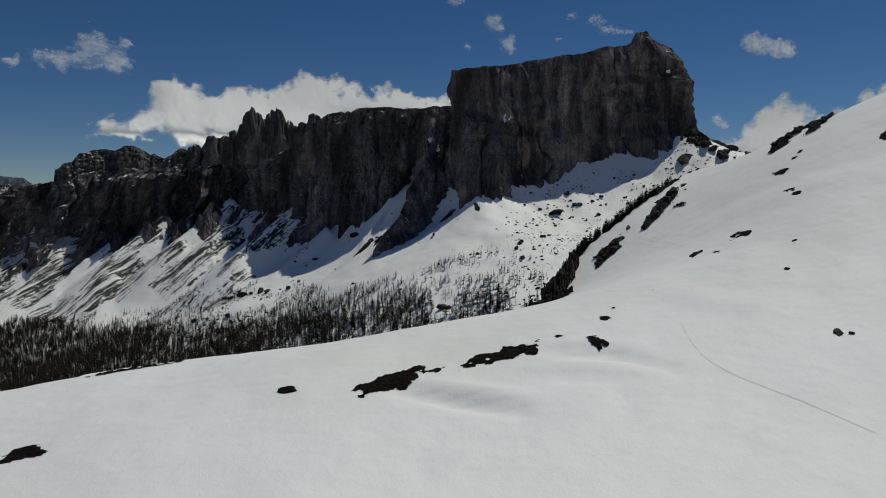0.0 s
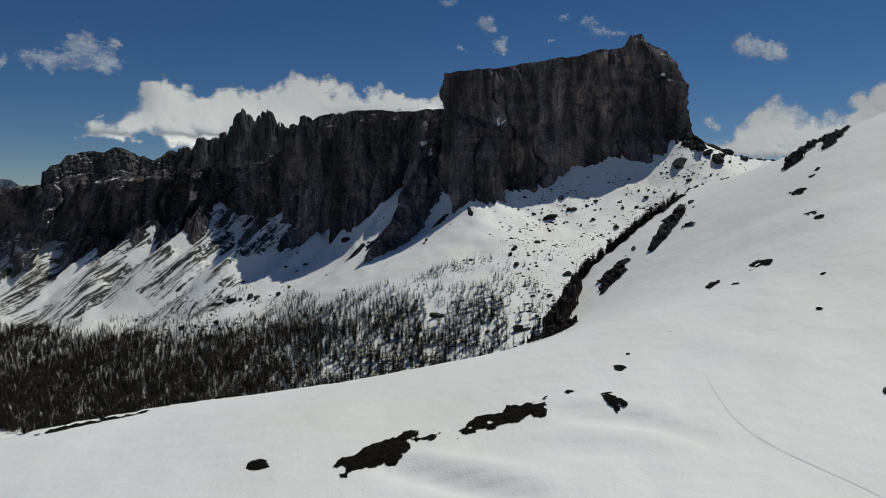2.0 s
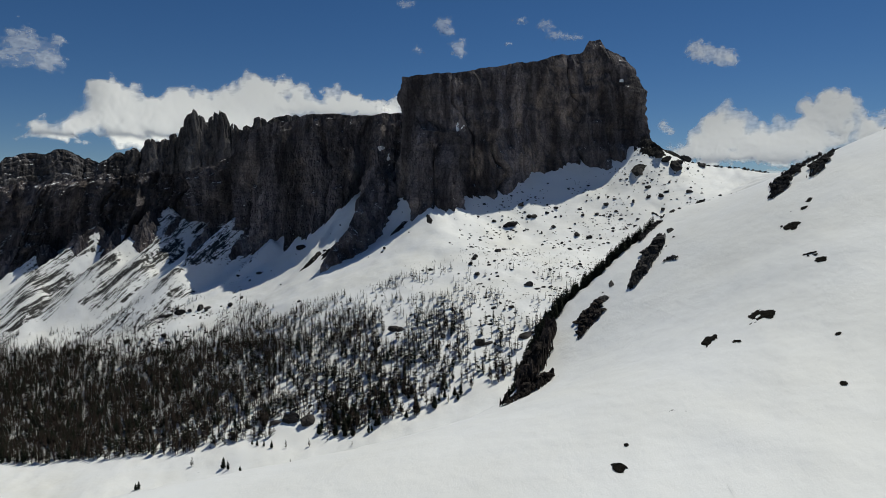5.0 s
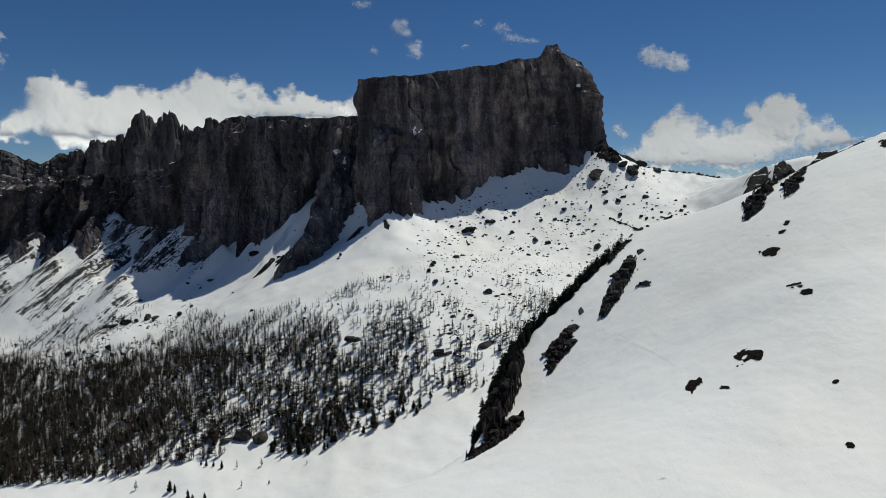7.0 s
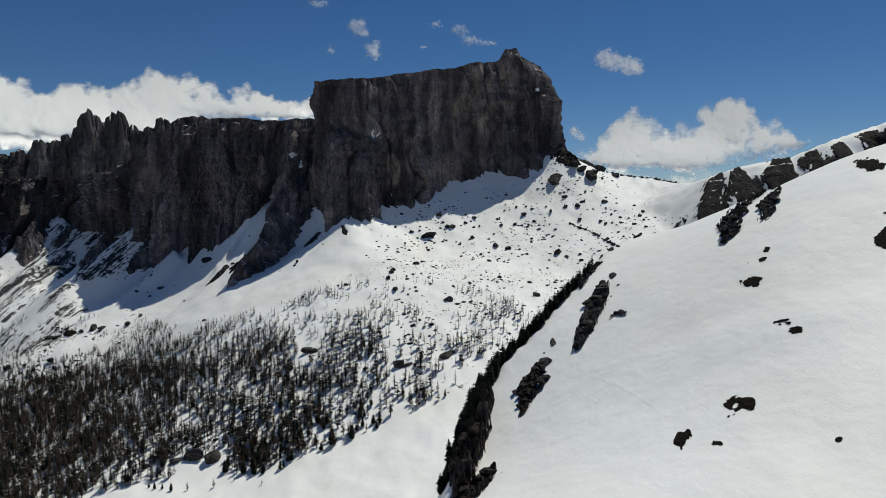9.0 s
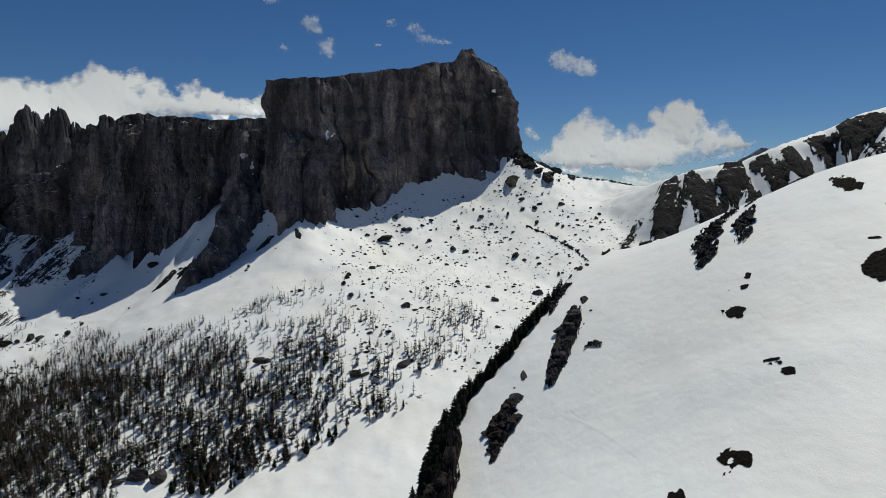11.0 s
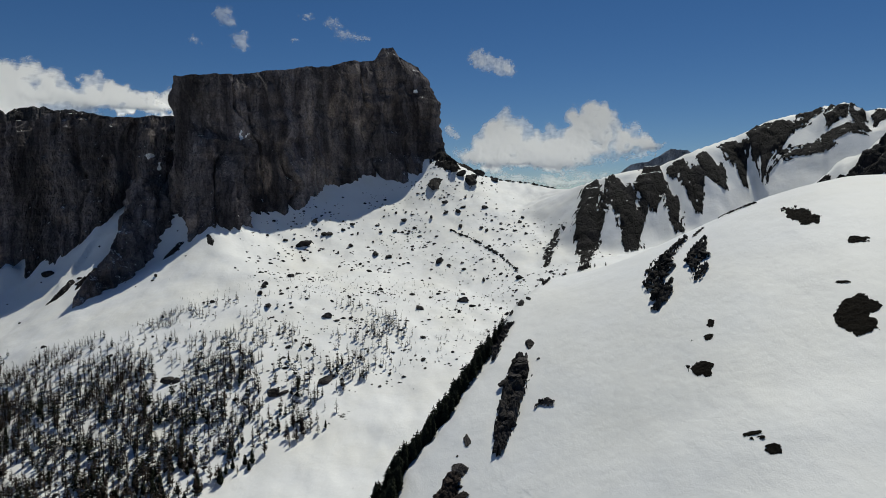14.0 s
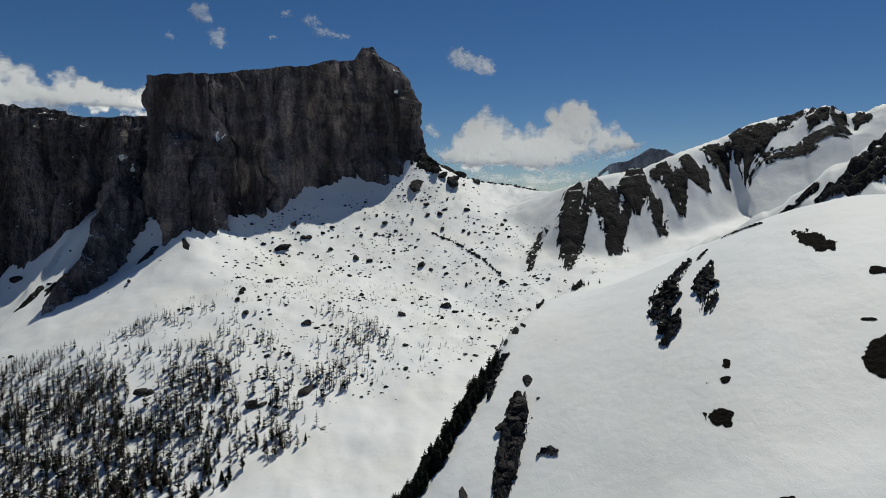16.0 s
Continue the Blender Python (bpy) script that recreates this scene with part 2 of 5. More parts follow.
def lattice(x, y, cage, x0, y0, step):
    """A uniform cubic B-spline over a coarse cage of heights."""
    cage = np.asarray(cage, float)
    ny, nx = cage.shape
    gx, gy = np.clip((x - x0) / step, 0, nx - 3.000001), np.clip((y - y0) / step, 0, ny - 3.000001)
    ix, iy = gx.astype(int), gy.astype(int)

    def weights(u):
        return (1 - u) ** 3 / 6, (3 * u**3 - 6 * u**2 + 4) / 6, (-3 * u**3 + 3 * u**2 + 3 * u + 1) / 6, u**3 / 6

    wx, wy, out = weights(gx - ix), weights(gy - iy), 0.0
    for a in range(4):
        for b in range(4):
            out = out + cage[iy + b, ix + a] * wx[a] * wy[b]
    return out


def to_line(x, y, line):
    """Distance to a polyline, the signed side (positive to its left), and the line's third value there."""
    best, side, value = np.full(np.shape(x), 1e9), np.zeros(np.shape(x)), np.zeros(np.shape(x))
    for (ax, ay, az), (bx, by, bz) in zip(line, line[1:]):
        dx, dy = bx - ax, by - ay
        t = np.clip(((x - ax) * dx + (y - ay) * dy) / (dx * dx + dy * dy), 0, 1)
        ex, ey = x - ax - t * dx, y - ay - t * dy
        d = np.hypot(ex, ey)
        near = d < best
        best = np.where(near, d, best)
        side = np.where(near, np.sign(dx * ey - dy * ex), side)
        value = np.where(near, az + t * (bz - az), value)
    return best, side, value


def within(x, y, ring):
    """Whether points lie inside a ring of corners."""
    inside = np.zeros(np.shape(x), bool)
    for (ax, ay), (bx, by) in zip(ring, ring[1:] + ring[:1]):
        inside ^= ((ay > y) != (by > y)) & (x < (bx - ax) * (y - ay) / (by - ay + 1e-9) + ax)
    return inside


def ring_of(line, *corners):
    return [p[:2] for p in line] + list(corners)


# The foot of the rock walls, where the scree starts.
FOOT = [(-1500, 1380, -180), (-1129, 1503, -164), (-1004, 1590, -153), (-919, 1680, -108), (-842, 1703, -113), (-731, 1678, -125),
        (-653, 1699, -98), (-555, 1712, -52), (-467, 1655, -67), (-383, 1595, -68), (-324, 1506, -93), (-257, 1501, -95),
        (-220, 1490, -71), (-131, 1465, -24), (-84, 1440, 24), (-45, 1345, -58), (10, 1292, -44), (42, 1270, -16), (70, 1262, -13),
        (97, 1285, 2), (122, 1330, 26), (193, 1366, 39), (271, 1392, 62), (369, 1409, 89), (423, 1410, 92), (474, 1400, 115), (527, 1388, 124)]
# The brow where the near hill breaks off into the valley.
BROW = [(-900, -60, 0), (-300, 70, 0), (-97, 163, 0), (-52, 204, 0), (-5, 219, 0), (18, 221, 0), (32, 236, 0), (43, 258, 0), (51, 273, 0), (58, 286, 0), (67, 296, 0), (80, 302, 0), (91, 311, 0),
        (103, 320, 0), (114, 332, 0), (123, 344, 0), (136, 356, 0), (152, 371, 0), (168, 382, 0), (190, 400, 0), (218, 432, 0), (270, 440, 0), (340, 425, 0), (440, 380, 0), (560, 260, 0), (900, 0, 0)]
# Crest from the mesa over the saddle and along the far ridge.
CREST = [(470, 1450, 100), (537, 1420, 112), (563, 1400, 108), (587, 1370, 98), (612, 1320, 86), (652, 1280, 80), (680, 1230, 69), (667, 1160, 67), (656, 1100, 74),
         (675, 1048, 89), (745, 1008, 105), (796, 989, 129), (867, 976, 153), (908, 946, 175), (961, 907, 191), (989, 879, 203), (1011, 857, 184),
         (1040, 824, 196), (1120, 760, 210), (1300, 640, 190)]
# Wind drifts and hollows on the near hill: line, rise, half width.
DRIFTS = [(-9, 128, 14, 118, -1.5, 2.2), (-6, 131, 18, 122, 1.2, 2.8), (24, 143, 40, 138, -1.1, 2.2), (24, 147, 42, 143, 0.9, 2.4), (36, 139, 48, 130, -0.8, 1.6), (20, 131, 36, 129, -0.8, 2.5), (18, 135, 38, 133, 0.7, 2.5), (60, 170, 80, 150, 0.6, 6.0), (110, 240, 150, 215, 0.9, 9.0), (95, 260, 130, 245, -0.8, 8.0)]
# Heads of the snow tongues that climb into the gullies of the walls.
TONGUES = [(-703, 1700, -39, 0.64), (-639, 1709, -49, 0.64), (-549, 1739, 6, 0.64), (-480, 1718, 0, 0.64), (-383, 1668, -10, 0.64), (-354, 1568, -16, 0.64), (-262, 1508, -60, 0.64), (-80, 1474, 36, 0.8), (30, 1392, 36, 1.15), (-813, 1666, -93, 0.64), (-966, 1652, -103, 0.64)]
# Rock ribs of the far ridge from the crest down: place and half width.
RIBS = [[(583, 1057, 5), (546, 1020, 10), (512, 974, 7)], [(652, 1073, 13), (608, 1008, 27), (553, 934, 11)], [(670, 1038, 11), (656, 981, 30), (633, 930, 22)], [(725, 1014, 15), (706, 987, 25), (690, 958, 10)],
        [(724, 972, 6), (711, 939, 15), (698, 908, 13)], [(750, 993, 9), (747, 984, 11), (742, 976, 7)], [(765, 988, 12), (759, 952, 18), (739, 914, 11)], [(794, 974, 15), (795, 948, 19), (790, 919, 13)],
        [(842, 968, 16), (839, 941, 17), (821, 908, 8)], [(894, 940, 42), (876, 915, 33), (841, 891, 11)], [(960, 904, 15), (938, 907, 14), (914, 908, 7)], [(976, 878, 14), (960, 870, 18), (946, 868, 10)],
        [(996, 864, 13), (985, 852, 13), (972, 839, 7)], [(1017, 836, 12), (1005, 834, 12), (995, 832, 6)], [(874, 886, 8), (918, 855, 15), (980, 833, 14)]]
# Dark scree running down from the walls: from, to, half widths.
SCREE = [(-400, 1545, -520, 1616, 12, 26), (-500, 1625, -600, 1535, 24, 20), (-560, 1570, -650, 1490, 16, 12), (-376, 1498, -470, 1400, 14, 10), (-627, 1588, -735, 1575, 10, 12), (-657, 1575, -760, 1540, 8, 10),
         (-334, 1573, -390, 1475, 8, 10), (-801, 1737, -850, 1650, 10, 12), (-917, 1602, -960, 1500, 24, 20), (-1010, 1585, -1030, 1500, 26, 30), (-880, 1600, -920, 1480, 8, 12), (-700, 1660, -760, 1600, 8, 10)]
SPUR = [(470, 590, 20), (502, 560, 44), (516, 542, 61), (528, 526, 77), (548, 516, 89), (566, 507, 102), (640, 480, 130), (800, 430, 170)]
# Coarse cages of heights for the near hill and for the valley floor under the scree.
HILL_CAGE = [[-68.4, -56.6, -45.1, -35.5, -27.4, -18.7, -6.7, 9.0, 27.5, 47.5],
    [-65.3, -56.6, -46.1, -39.0, -41.1, -28.0, -7.1, 13.7, 34.6, 55.6],
    [-61.5, -56.9, -52.0, -45.3, -51.9, -30.9, -4.7, 19.1, 41.5, 61.9],
    [-57.8, -52.8, -49.3, -34.4, -40.7, -32.8, -0.5, 26.3, 47.4, 62.7],
    [-55.9, -44.4, -43.6, -36.9, -17.6, -10.7, 16.7, 40.3, 48.1, 54.7],
    [-60.4, -59.1, -70.3, -68.5, -56.9, 3.5, 41.6, 69.4, 35.3, 41.9],
    [-73.2, -71.7, -70.4, -55.9, -10.3, 2.4, 41.0, 80.2, 28.7, 41.6],
    [-89.2, -76.5, -59.0, -27.4, 19.8, 18.9, 1.4, 3.1, 37.9, 59.6],
    [-105.1, -76.9, -46.6, -14.8, 15.2, 42.3, 60.0, 27.8, 46.9, 73.1]]
HILL_AT = (-170, -20, 70)
VALLEY_CAGE = [[566, 458, 355, 259, 169, 113, 160, 247, 347, 462],
    [306, 289, 242, 161, 49, -26, 99, 235, 381, 499],
    [41, 122, 136, 45, -50, -11, 40, 145, 339, 500],
    [-203, -65, 38, -59, -62, 14, 38, 87, 244, 432],
    [-302, -203, -31, -54, -16, 1, -55, 6, 190, 353],
    [-101, -25, 21, -12, -30, 120, 107, 124, 196, 276],
    [227, 186, 72, -2, -6, 128, 229, 254, 234, 207]]
VALLEY_AT = (-1300, 400, 330)


def apron(x, y):
    """Scree slope that falls from the foot of the walls and flattens out."""
    d = to_line(x, y, FOOT)[0]
    behind = within(x, y, ring_of(FOOT, (527, 6000), (-6000, 6000), (-6000, 1380)))
    top = 0.0
    weight = 0.0
    for (ax, ay, az), (bx, by, bz) in zip(FOOT, FOOT[1:]):
        n = max(1, int(math.hypot(bx - ax, by - ay) / 40))
        for k in range(n):
            t = (k + 0.5) / n
            w = 1.0 / (((x - ax - t * (bx - ax)) ** 2 + (y - ay - t * (by - ay)) ** 2) + 300.0) ** 1.5
            top, weight = top + w * (az + t * (bz - az)), weight + w
    return top / weight - np.where(behind, -0.62 * np.minimum(d, 70) - 0.1 * np.clip(d - 70, 0, 150), 0.2 * d + 75 * (1 - np.exp(-d / 180)))


def valley(x, y):
    return np.clip(apron(x, y), -420, 300) + lattice(x, y, VALLEY_CAGE, *VALLEY_AT)


def tongues(x, y):
    """Narrow cones of avalanche snow that run down from the gullies."""
    best = np.full(np.shape(x), -1e4)
    for ax, ay, az, fall in TONGUES:
        along = np.clip(-0.57 * (x - ax) - 0.82 * (y - ay), 0, 150)
        off = np.hypot(x - ax + 0.57 * along, y - ay + 0.82 * along)
        best = np.maximum(best, az - fall * along - (1.15 - 0.35 * along / 150) * off * (2.6 if fall > 0.7 else 1.0))
    return best


def hill(x, y):
    return lattice(x, y, HILL_CAGE, *HILL_AT)


def on_hill(x, y):
    return within(x, y, ring_of(BROW, (900, -6000), (-900, -6000)))


def behind_crest(x, y):
    return within(x, y, ring_of(CREST, (6000, 640), (6000, 6000), (470, 6000)))


def rib_height(x, y, d_crest):
    """Ribs of the far ridge, d metres below its crest: gentle on the sunny side, steep towards the valley mouth."""
    lift = np.zeros(np.shape(x))
    for rib in RIBS:
        d, side, half = to_line(x, y, rib)
        w = -side * d / half
        lift = np.maximum(lift, 0.42 * half * np.where(w > 0.5, smooth(2.4, 0.5, w), smooth(-1.3, 0.5, w)))
    return lift * smooth(2, 30, d_crest)


def ground(x, y):
    """Height of the ground."""
    x, y = np.asarray(x, float), np.asarray(y, float)
    low = valley(x, y) + 3.0 * fbm(x / 70, y / 70, 1.5, 4) + 1.1 * fbm(x / 24, y / 24, 2.2, 2)
    low = smax(low, tongues(x, y) + 2.0 * fbm(x / 25, y / 25, 3.3, 3), 9.0)
    # far ridge and saddle
    d, _, z = to_line(x, y, CREST)
    steep = to_line(x, y, [(px, py, 0.9 if py < 1110 else 0.42) for px, py, _ in CREST])[2]
    rib = rib_height(x, y, d)
    front = z - steep * d - 0.0007 * d * d + rib + 1.5 * fbm(x / 14, y / 14, 6.1, 3) * smooth(0, 20, d)
    jag = (5.0 * ridged(x / 26, y / 26, 2.6, 3) - 3.0) * smooth(860, 960, x) * smooth(45, 0, d)
    low = np.where(behind_crest(x, y), z + jag - 0.5 * d, smax(low, front + jag, 10.0))
    d, _, z = to_line(x, y, SPUR)
    low = smax(low, z - 0.6 * d - 0.001 * d * d + 5 * ridged(x / 30, y / 30, 4.4, 3), 8.0)
    # near hill
    out = np.where(on_hill(x, y), 0.0, to_line(x, y, BROW)[0])
    fine = 0.5 * fbm(x / 30, y / 30, 9.0, 4)
    for ax, ay, bx, by, rise, wide in DRIFTS:
        t = np.clip(((x - ax) * (bx - ax) + (y - ay) * (by - ay)) / ((bx - ax) ** 2 + (by - ay) ** 2), 0, 1)
        ex, ey = x - ax - t * (bx - ax), y - ay - t * (by - ay)
        fine = fine + rise * np.sin(np.pi * (0.15 + 0.7 * t)) * np.exp(-(ex * ex + ey * ey) / wide**2)
    steep = np.minimum(out, 80)
    near = hill(x, y) + fine - 1.55 * steep * steep / (steep + 1.2) - 1.0 * np.clip(steep - 10, 0, 60) - 0.9 * (out - steep)
    return smax(low, near, 1.5)


# ---- the ground, one sheet to the horizon ----
def ground_sheet():
    centre = (0.0, -60.0)
    angle = np.radians(np.concatenate([np.linspace(-46, 66, 620), np.linspace(66, 314, 80)[1:-1]]))
    rings = np.concatenate([[0.5, 8], np.geomspace(14, 720, 320), np.linspace(720, 1480, 110)[1:], np.linspace(1480, 2020, 62)[1:], np.geomspace(2020, 4600, 34)[1:]])
    a, r = np.meshgrid(angle, rings)
    x, y = centre[0] + r * np.sin(a), centre[1] + r * np.cos(a)
    z = ground(x, y)
    far = smooth(2300, 4600, r)
    z = z * (1 - far) - 260 * far
    me = mesh_of("ground", np.stack([x, y, z], -1).reshape(-1, 3), grid_faces(len(angle), len(rings), True)[:, ::-1], MAT_SNOW)
    layer = me.attributes.new("bare", "FLOAT", "POINT")
    layer.data.foreach_set("value", bare_ground(x, y).astype(np.float32).ravel())
    layer = me.attributes.new("runnel", "FLOAT", "POINT")
    layer.data.foreach_set("value", runnels(x, y).astype(np.float32).ravel())
    return tagged(new("ground", me), "snow-covered alpine ground with bare scree stripes", "ground", kind="structure")


def bare_ground(x, y):
    """Where scree, turf and rock show through the snow: 0 none, 1 all."""
    # stony floor of the wood
    wood = smooth(240, 120, np.abs(y - 900 + 0.45 * x)) * smooth(330, 150, x) * smooth(1450, 1250, y) * smooth(705, 760, y + 0.1 * x)
    out = wood * (0.24 + 0.2 * fbm(x / 40, y / 40, 7.7, 3))
    # the steep fall under the brow
    d, off = to_line(x, y, BROW)[0], ~on_hill(x, y)
    out = np.maximum(out, (0.7 + 0.4 * fbm(x / 8, y / 8, 4.1, 3)) * off * smooth(0.5, 2, d) * smooth(15, 9, d) * smooth(40, 50, x) * smooth(128, 116, x))
    return np.clip(np.maximum(out, 0.52 * scree_bands(x, y)), 0, 1)


def scree_bands(x, y):
    out = np.zeros(np.shape(x))
    for ax, ay, bx, by, wa, wb in SCREE:
        d, _, wide = to_line(x, y, [(ax, ay, wa), (bx, by, wb)])
        out = np.maximum(out, smooth(1.25, 0.55, d / wide + 0.35 * fbm(x / 30, y / 30, 3.1, 3)))
    return out


def runnels(x, y):
    """How much scree shows in stripes down the fall line."""
    d = to_line(x, y, FOOT)[0]
    apron_part = smooth(-170, -330, x) * smooth(420, 200, d) * (0.55 + 0.45 * smooth(-330, -480, x))
    return apron_part * np.clip(0.42 + 0.3 * smooth(-600, -800, x) + 0.75 * fbm(x / 60, y / 60, 1.2, 3) + 1.1 * scree_bands(x, y), 0, 1.6)


ground_sheet()


# ---- rock walls ----
def along_list(points, t):
    """Points of a polyline at t (0 to 1, by bearing from the start of the walk)."""
    pts = np.asarray(points, float)
    bearing = np.arctan2(pts[:, 0], pts[:, 1])
    s = np.concatenate([[0], np.cumsum(np.maximum(np.abs(np.diff(bearing)), 1e-4))])
    s /= s[-1]
    return np.stack([np.interp(t, s, pts[:, k]) for k in range(3)], -1)


def rock_wall(name, label, foot, rim, nu, nv, mat, seed, relief=18.0, jag=4.0, back=180.0, dip=-6.0, sink=25.0, column=26.0, splay=0.0, craggy=3.4, gullies=(), ledges=(), spots=(), scars=(), parent=None):
    """A wall of buttresses, chimneys and ledges from foot to rim, with its top running back."""
    t = np.linspace(0, 1, nu)
    lo, hi = along_list(foot, t), along_list(rim, t)
    lo[:, 2] -= sink
    length = np.concatenate([[0], np.cumsum(np.hypot(*np.diff(lo[:, :2], axis=0).T))])
    tangent = np.gradient(lo[:, :2], axis=0)
    kern = np.ones(41) / 41
    tangent = np.stack([np.convolve(np.pad(tangent[:, k], 20, mode="edge"), kern, "valid") for k in (0, 1)], -1)
    tangent /= np.linalg.norm(tangent, axis=1, keepdims=True)
    normal = np.stack([tangent[:, 1], -tangent[:, 0]], -1)
    hi[:, 2] += jag * (0.7 * ridged(length / 60, seed, 0.5, 2) + 0.5 * fbm(length / 16, seed, 0.5, 4)) - jag * 0.3
    h = np.linspace(0, 1, nv)[:, None]
    z = lo[None, :, 2] + (hi[:, 2] - lo[:, 2])[None] * h
    L = length[None] + 0 * h
    warp = 12 * fbm(L / 55, z / 70, seed + 4.0, 3)
    pillar = ridged((L + warp) / column / 3.0, z / 500, seed, 2) * 0.75
    flute = ridged((L + 0.7 * warp) / column * 0.8, z / 190, seed + 3, 3) * 0.2
    groove = ridged((L + 0.4 * warp) / column * 2.6, z / 70, seed + 13, 2) * 0.06
    chimney = -np.maximum(0, 1 - np.abs(vnoise((L + 1.6 * warp) / 60, z / 400, seed + 9)) * 5) ** 1.5 * 0.5
    ledge = vnoise(L / 90, z / 24, seed + 5) * 0.1 + vnoise(L / 30, z / 8, seed + 6) * 0.07
    rough = fbm(L / 13, z / 22, seed + 7, 5) + 0.55 * ridged((L + 0.6 * warp) / 9, z / 13, seed + 17, 3)
    rough = 0.55 * rough + 0.45 * np.floor(rough * 2.2) / 2.2
    rough = rough - rough.mean() - 0.25
    push = relief * (pillar + flute + groove + chimney + ledge) * (1 - 0.5 * smooth(0.9, 1.0, h))
    push = push + craggy * rough + 0.3 * relief * ridged(L / 24, seed, 2.5, 3) * smooth(0.3, 0.0, h)
    spur = np.clip(0.5 + 0.55 * ridged((L + 1.5 * warp) / 150, z / 900, seed + 30, 2), 0, 1.3)
    push = push + splay * (spur - 0.55) * (1 - h) ** 1.3
    # gullies: foot place, half width, depth; they lean as they climb
    cut = 0.0 * push
    for gx, half, deep in gullies:
        bed = np.exp(-(((lo[None, :, 0] + 0.7 * warp - gx - 0.12 * (z - lo[None, :, 2])) / (1.3 * half * (1 - 0.6 * h))) ** 4))
        push = push * (1 - bed * (1 - h)) - deep * bed * (1 - 0.75 * h)
        cut = np.maximum(cut, deep * bed)
    for level, deep in ledges:
        lift = level + 0.05 * vnoise(L / 130, seed, 1.5)
        push = push - deep * np.clip(0.5 + 1.2 * vnoise(L / 100, seed, level * 9), 0, 1) * smooth(lift, lift + 0.035, h)
    lean = h**0.85
    x = lo[None, :, 0] + (hi - lo)[None, :, 0] * lean + normal[None, :, 0] * push
    y = lo[None, :, 1] + (hi - lo)[None, :, 1] * lean + normal[None, :, 1] * push
    rows = [np.stack([x, y, z], -1)]
    for k in range(1, 9):
        f = (k / 8) ** 1.4
        xb = x[-1] - normal[:, 0] * back * f * 0.4 + 0.06 * back * f
        yb = y[-1] + back * f
        rows.append(np.stack([xb, yb, z[-1] + dip * f + 2.0 * fbm(xb / 30, yb / 30, seed, 3)], -1)[None])
    verts = np.concatenate(rows)
    me = mesh_of(name, verts.reshape(-1, 3), grid_faces(nu, verts.shape[0]), mat, False)
    # snow caught in the gullies
    deep = min(1.0, splay / 60) * smooth(0.55, 0.2, spur) * smooth(0.62, 0.12, h + 0.25 * fbm(L / 30, z / 30, seed + 20, 3))
    deep = np.maximum(deep, 0.9 * np.clip(cut / 30, 0, 1) * smooth(0.5, 0.2, h + 0.2 * fbm(L / 20, z / 20, seed + 21, 3)))
    for sx, sz, wide, high in spots:
        deep = np.maximum(deep, 3.0 * (((x - sx) / wide) ** 2 + ((z - sz) / high) ** 2 + 1.1 * fbm(L / 7, z / 7, seed, 3) < 0.9))
    drift = np.concatenate([deep, np.zeros((verts.shape[0] - nv, nu))])
    me.attributes.new("drift", "FLOAT", "POINT").data.foreach_set("value", drift.astype(np.float32).ravel())
    worn = np.zeros_like(z)
    for sx, sz, wide, high in scars:
        worn = np.maximum(worn, np.clip(1.6 - ((x - sx) / wide) ** 2 - ((z - sz) / high) ** 2 + 0.5 * fbm(L / 22, z / 30, seed + 8, 3), 0, 1))
    worn = np.concatenate([worn, np.zeros((verts.shape[0] - nv, nu))])
    me.attributes.new("scar", "FLOAT", "POINT").data.foreach_set("value", worn.astype(np.float32).ravel())
    if parent:
        return part(name, me, parent, label)
    return tagged(new(name, me), label, "cliff")


LEFT_RIM = [(-1342, 1470, 14), (-1139, 1530, 18), (-1023, 1611, 26), (-963, 1673, 42), (-848, 1727, 68), (-724, 1709, 74), (-631, 1730, 82), (-524, 1714, 89), (-420, 1654, 100), (-352, 1590, 120), (-318, 1586, 148), (-284, 1600, 171)]


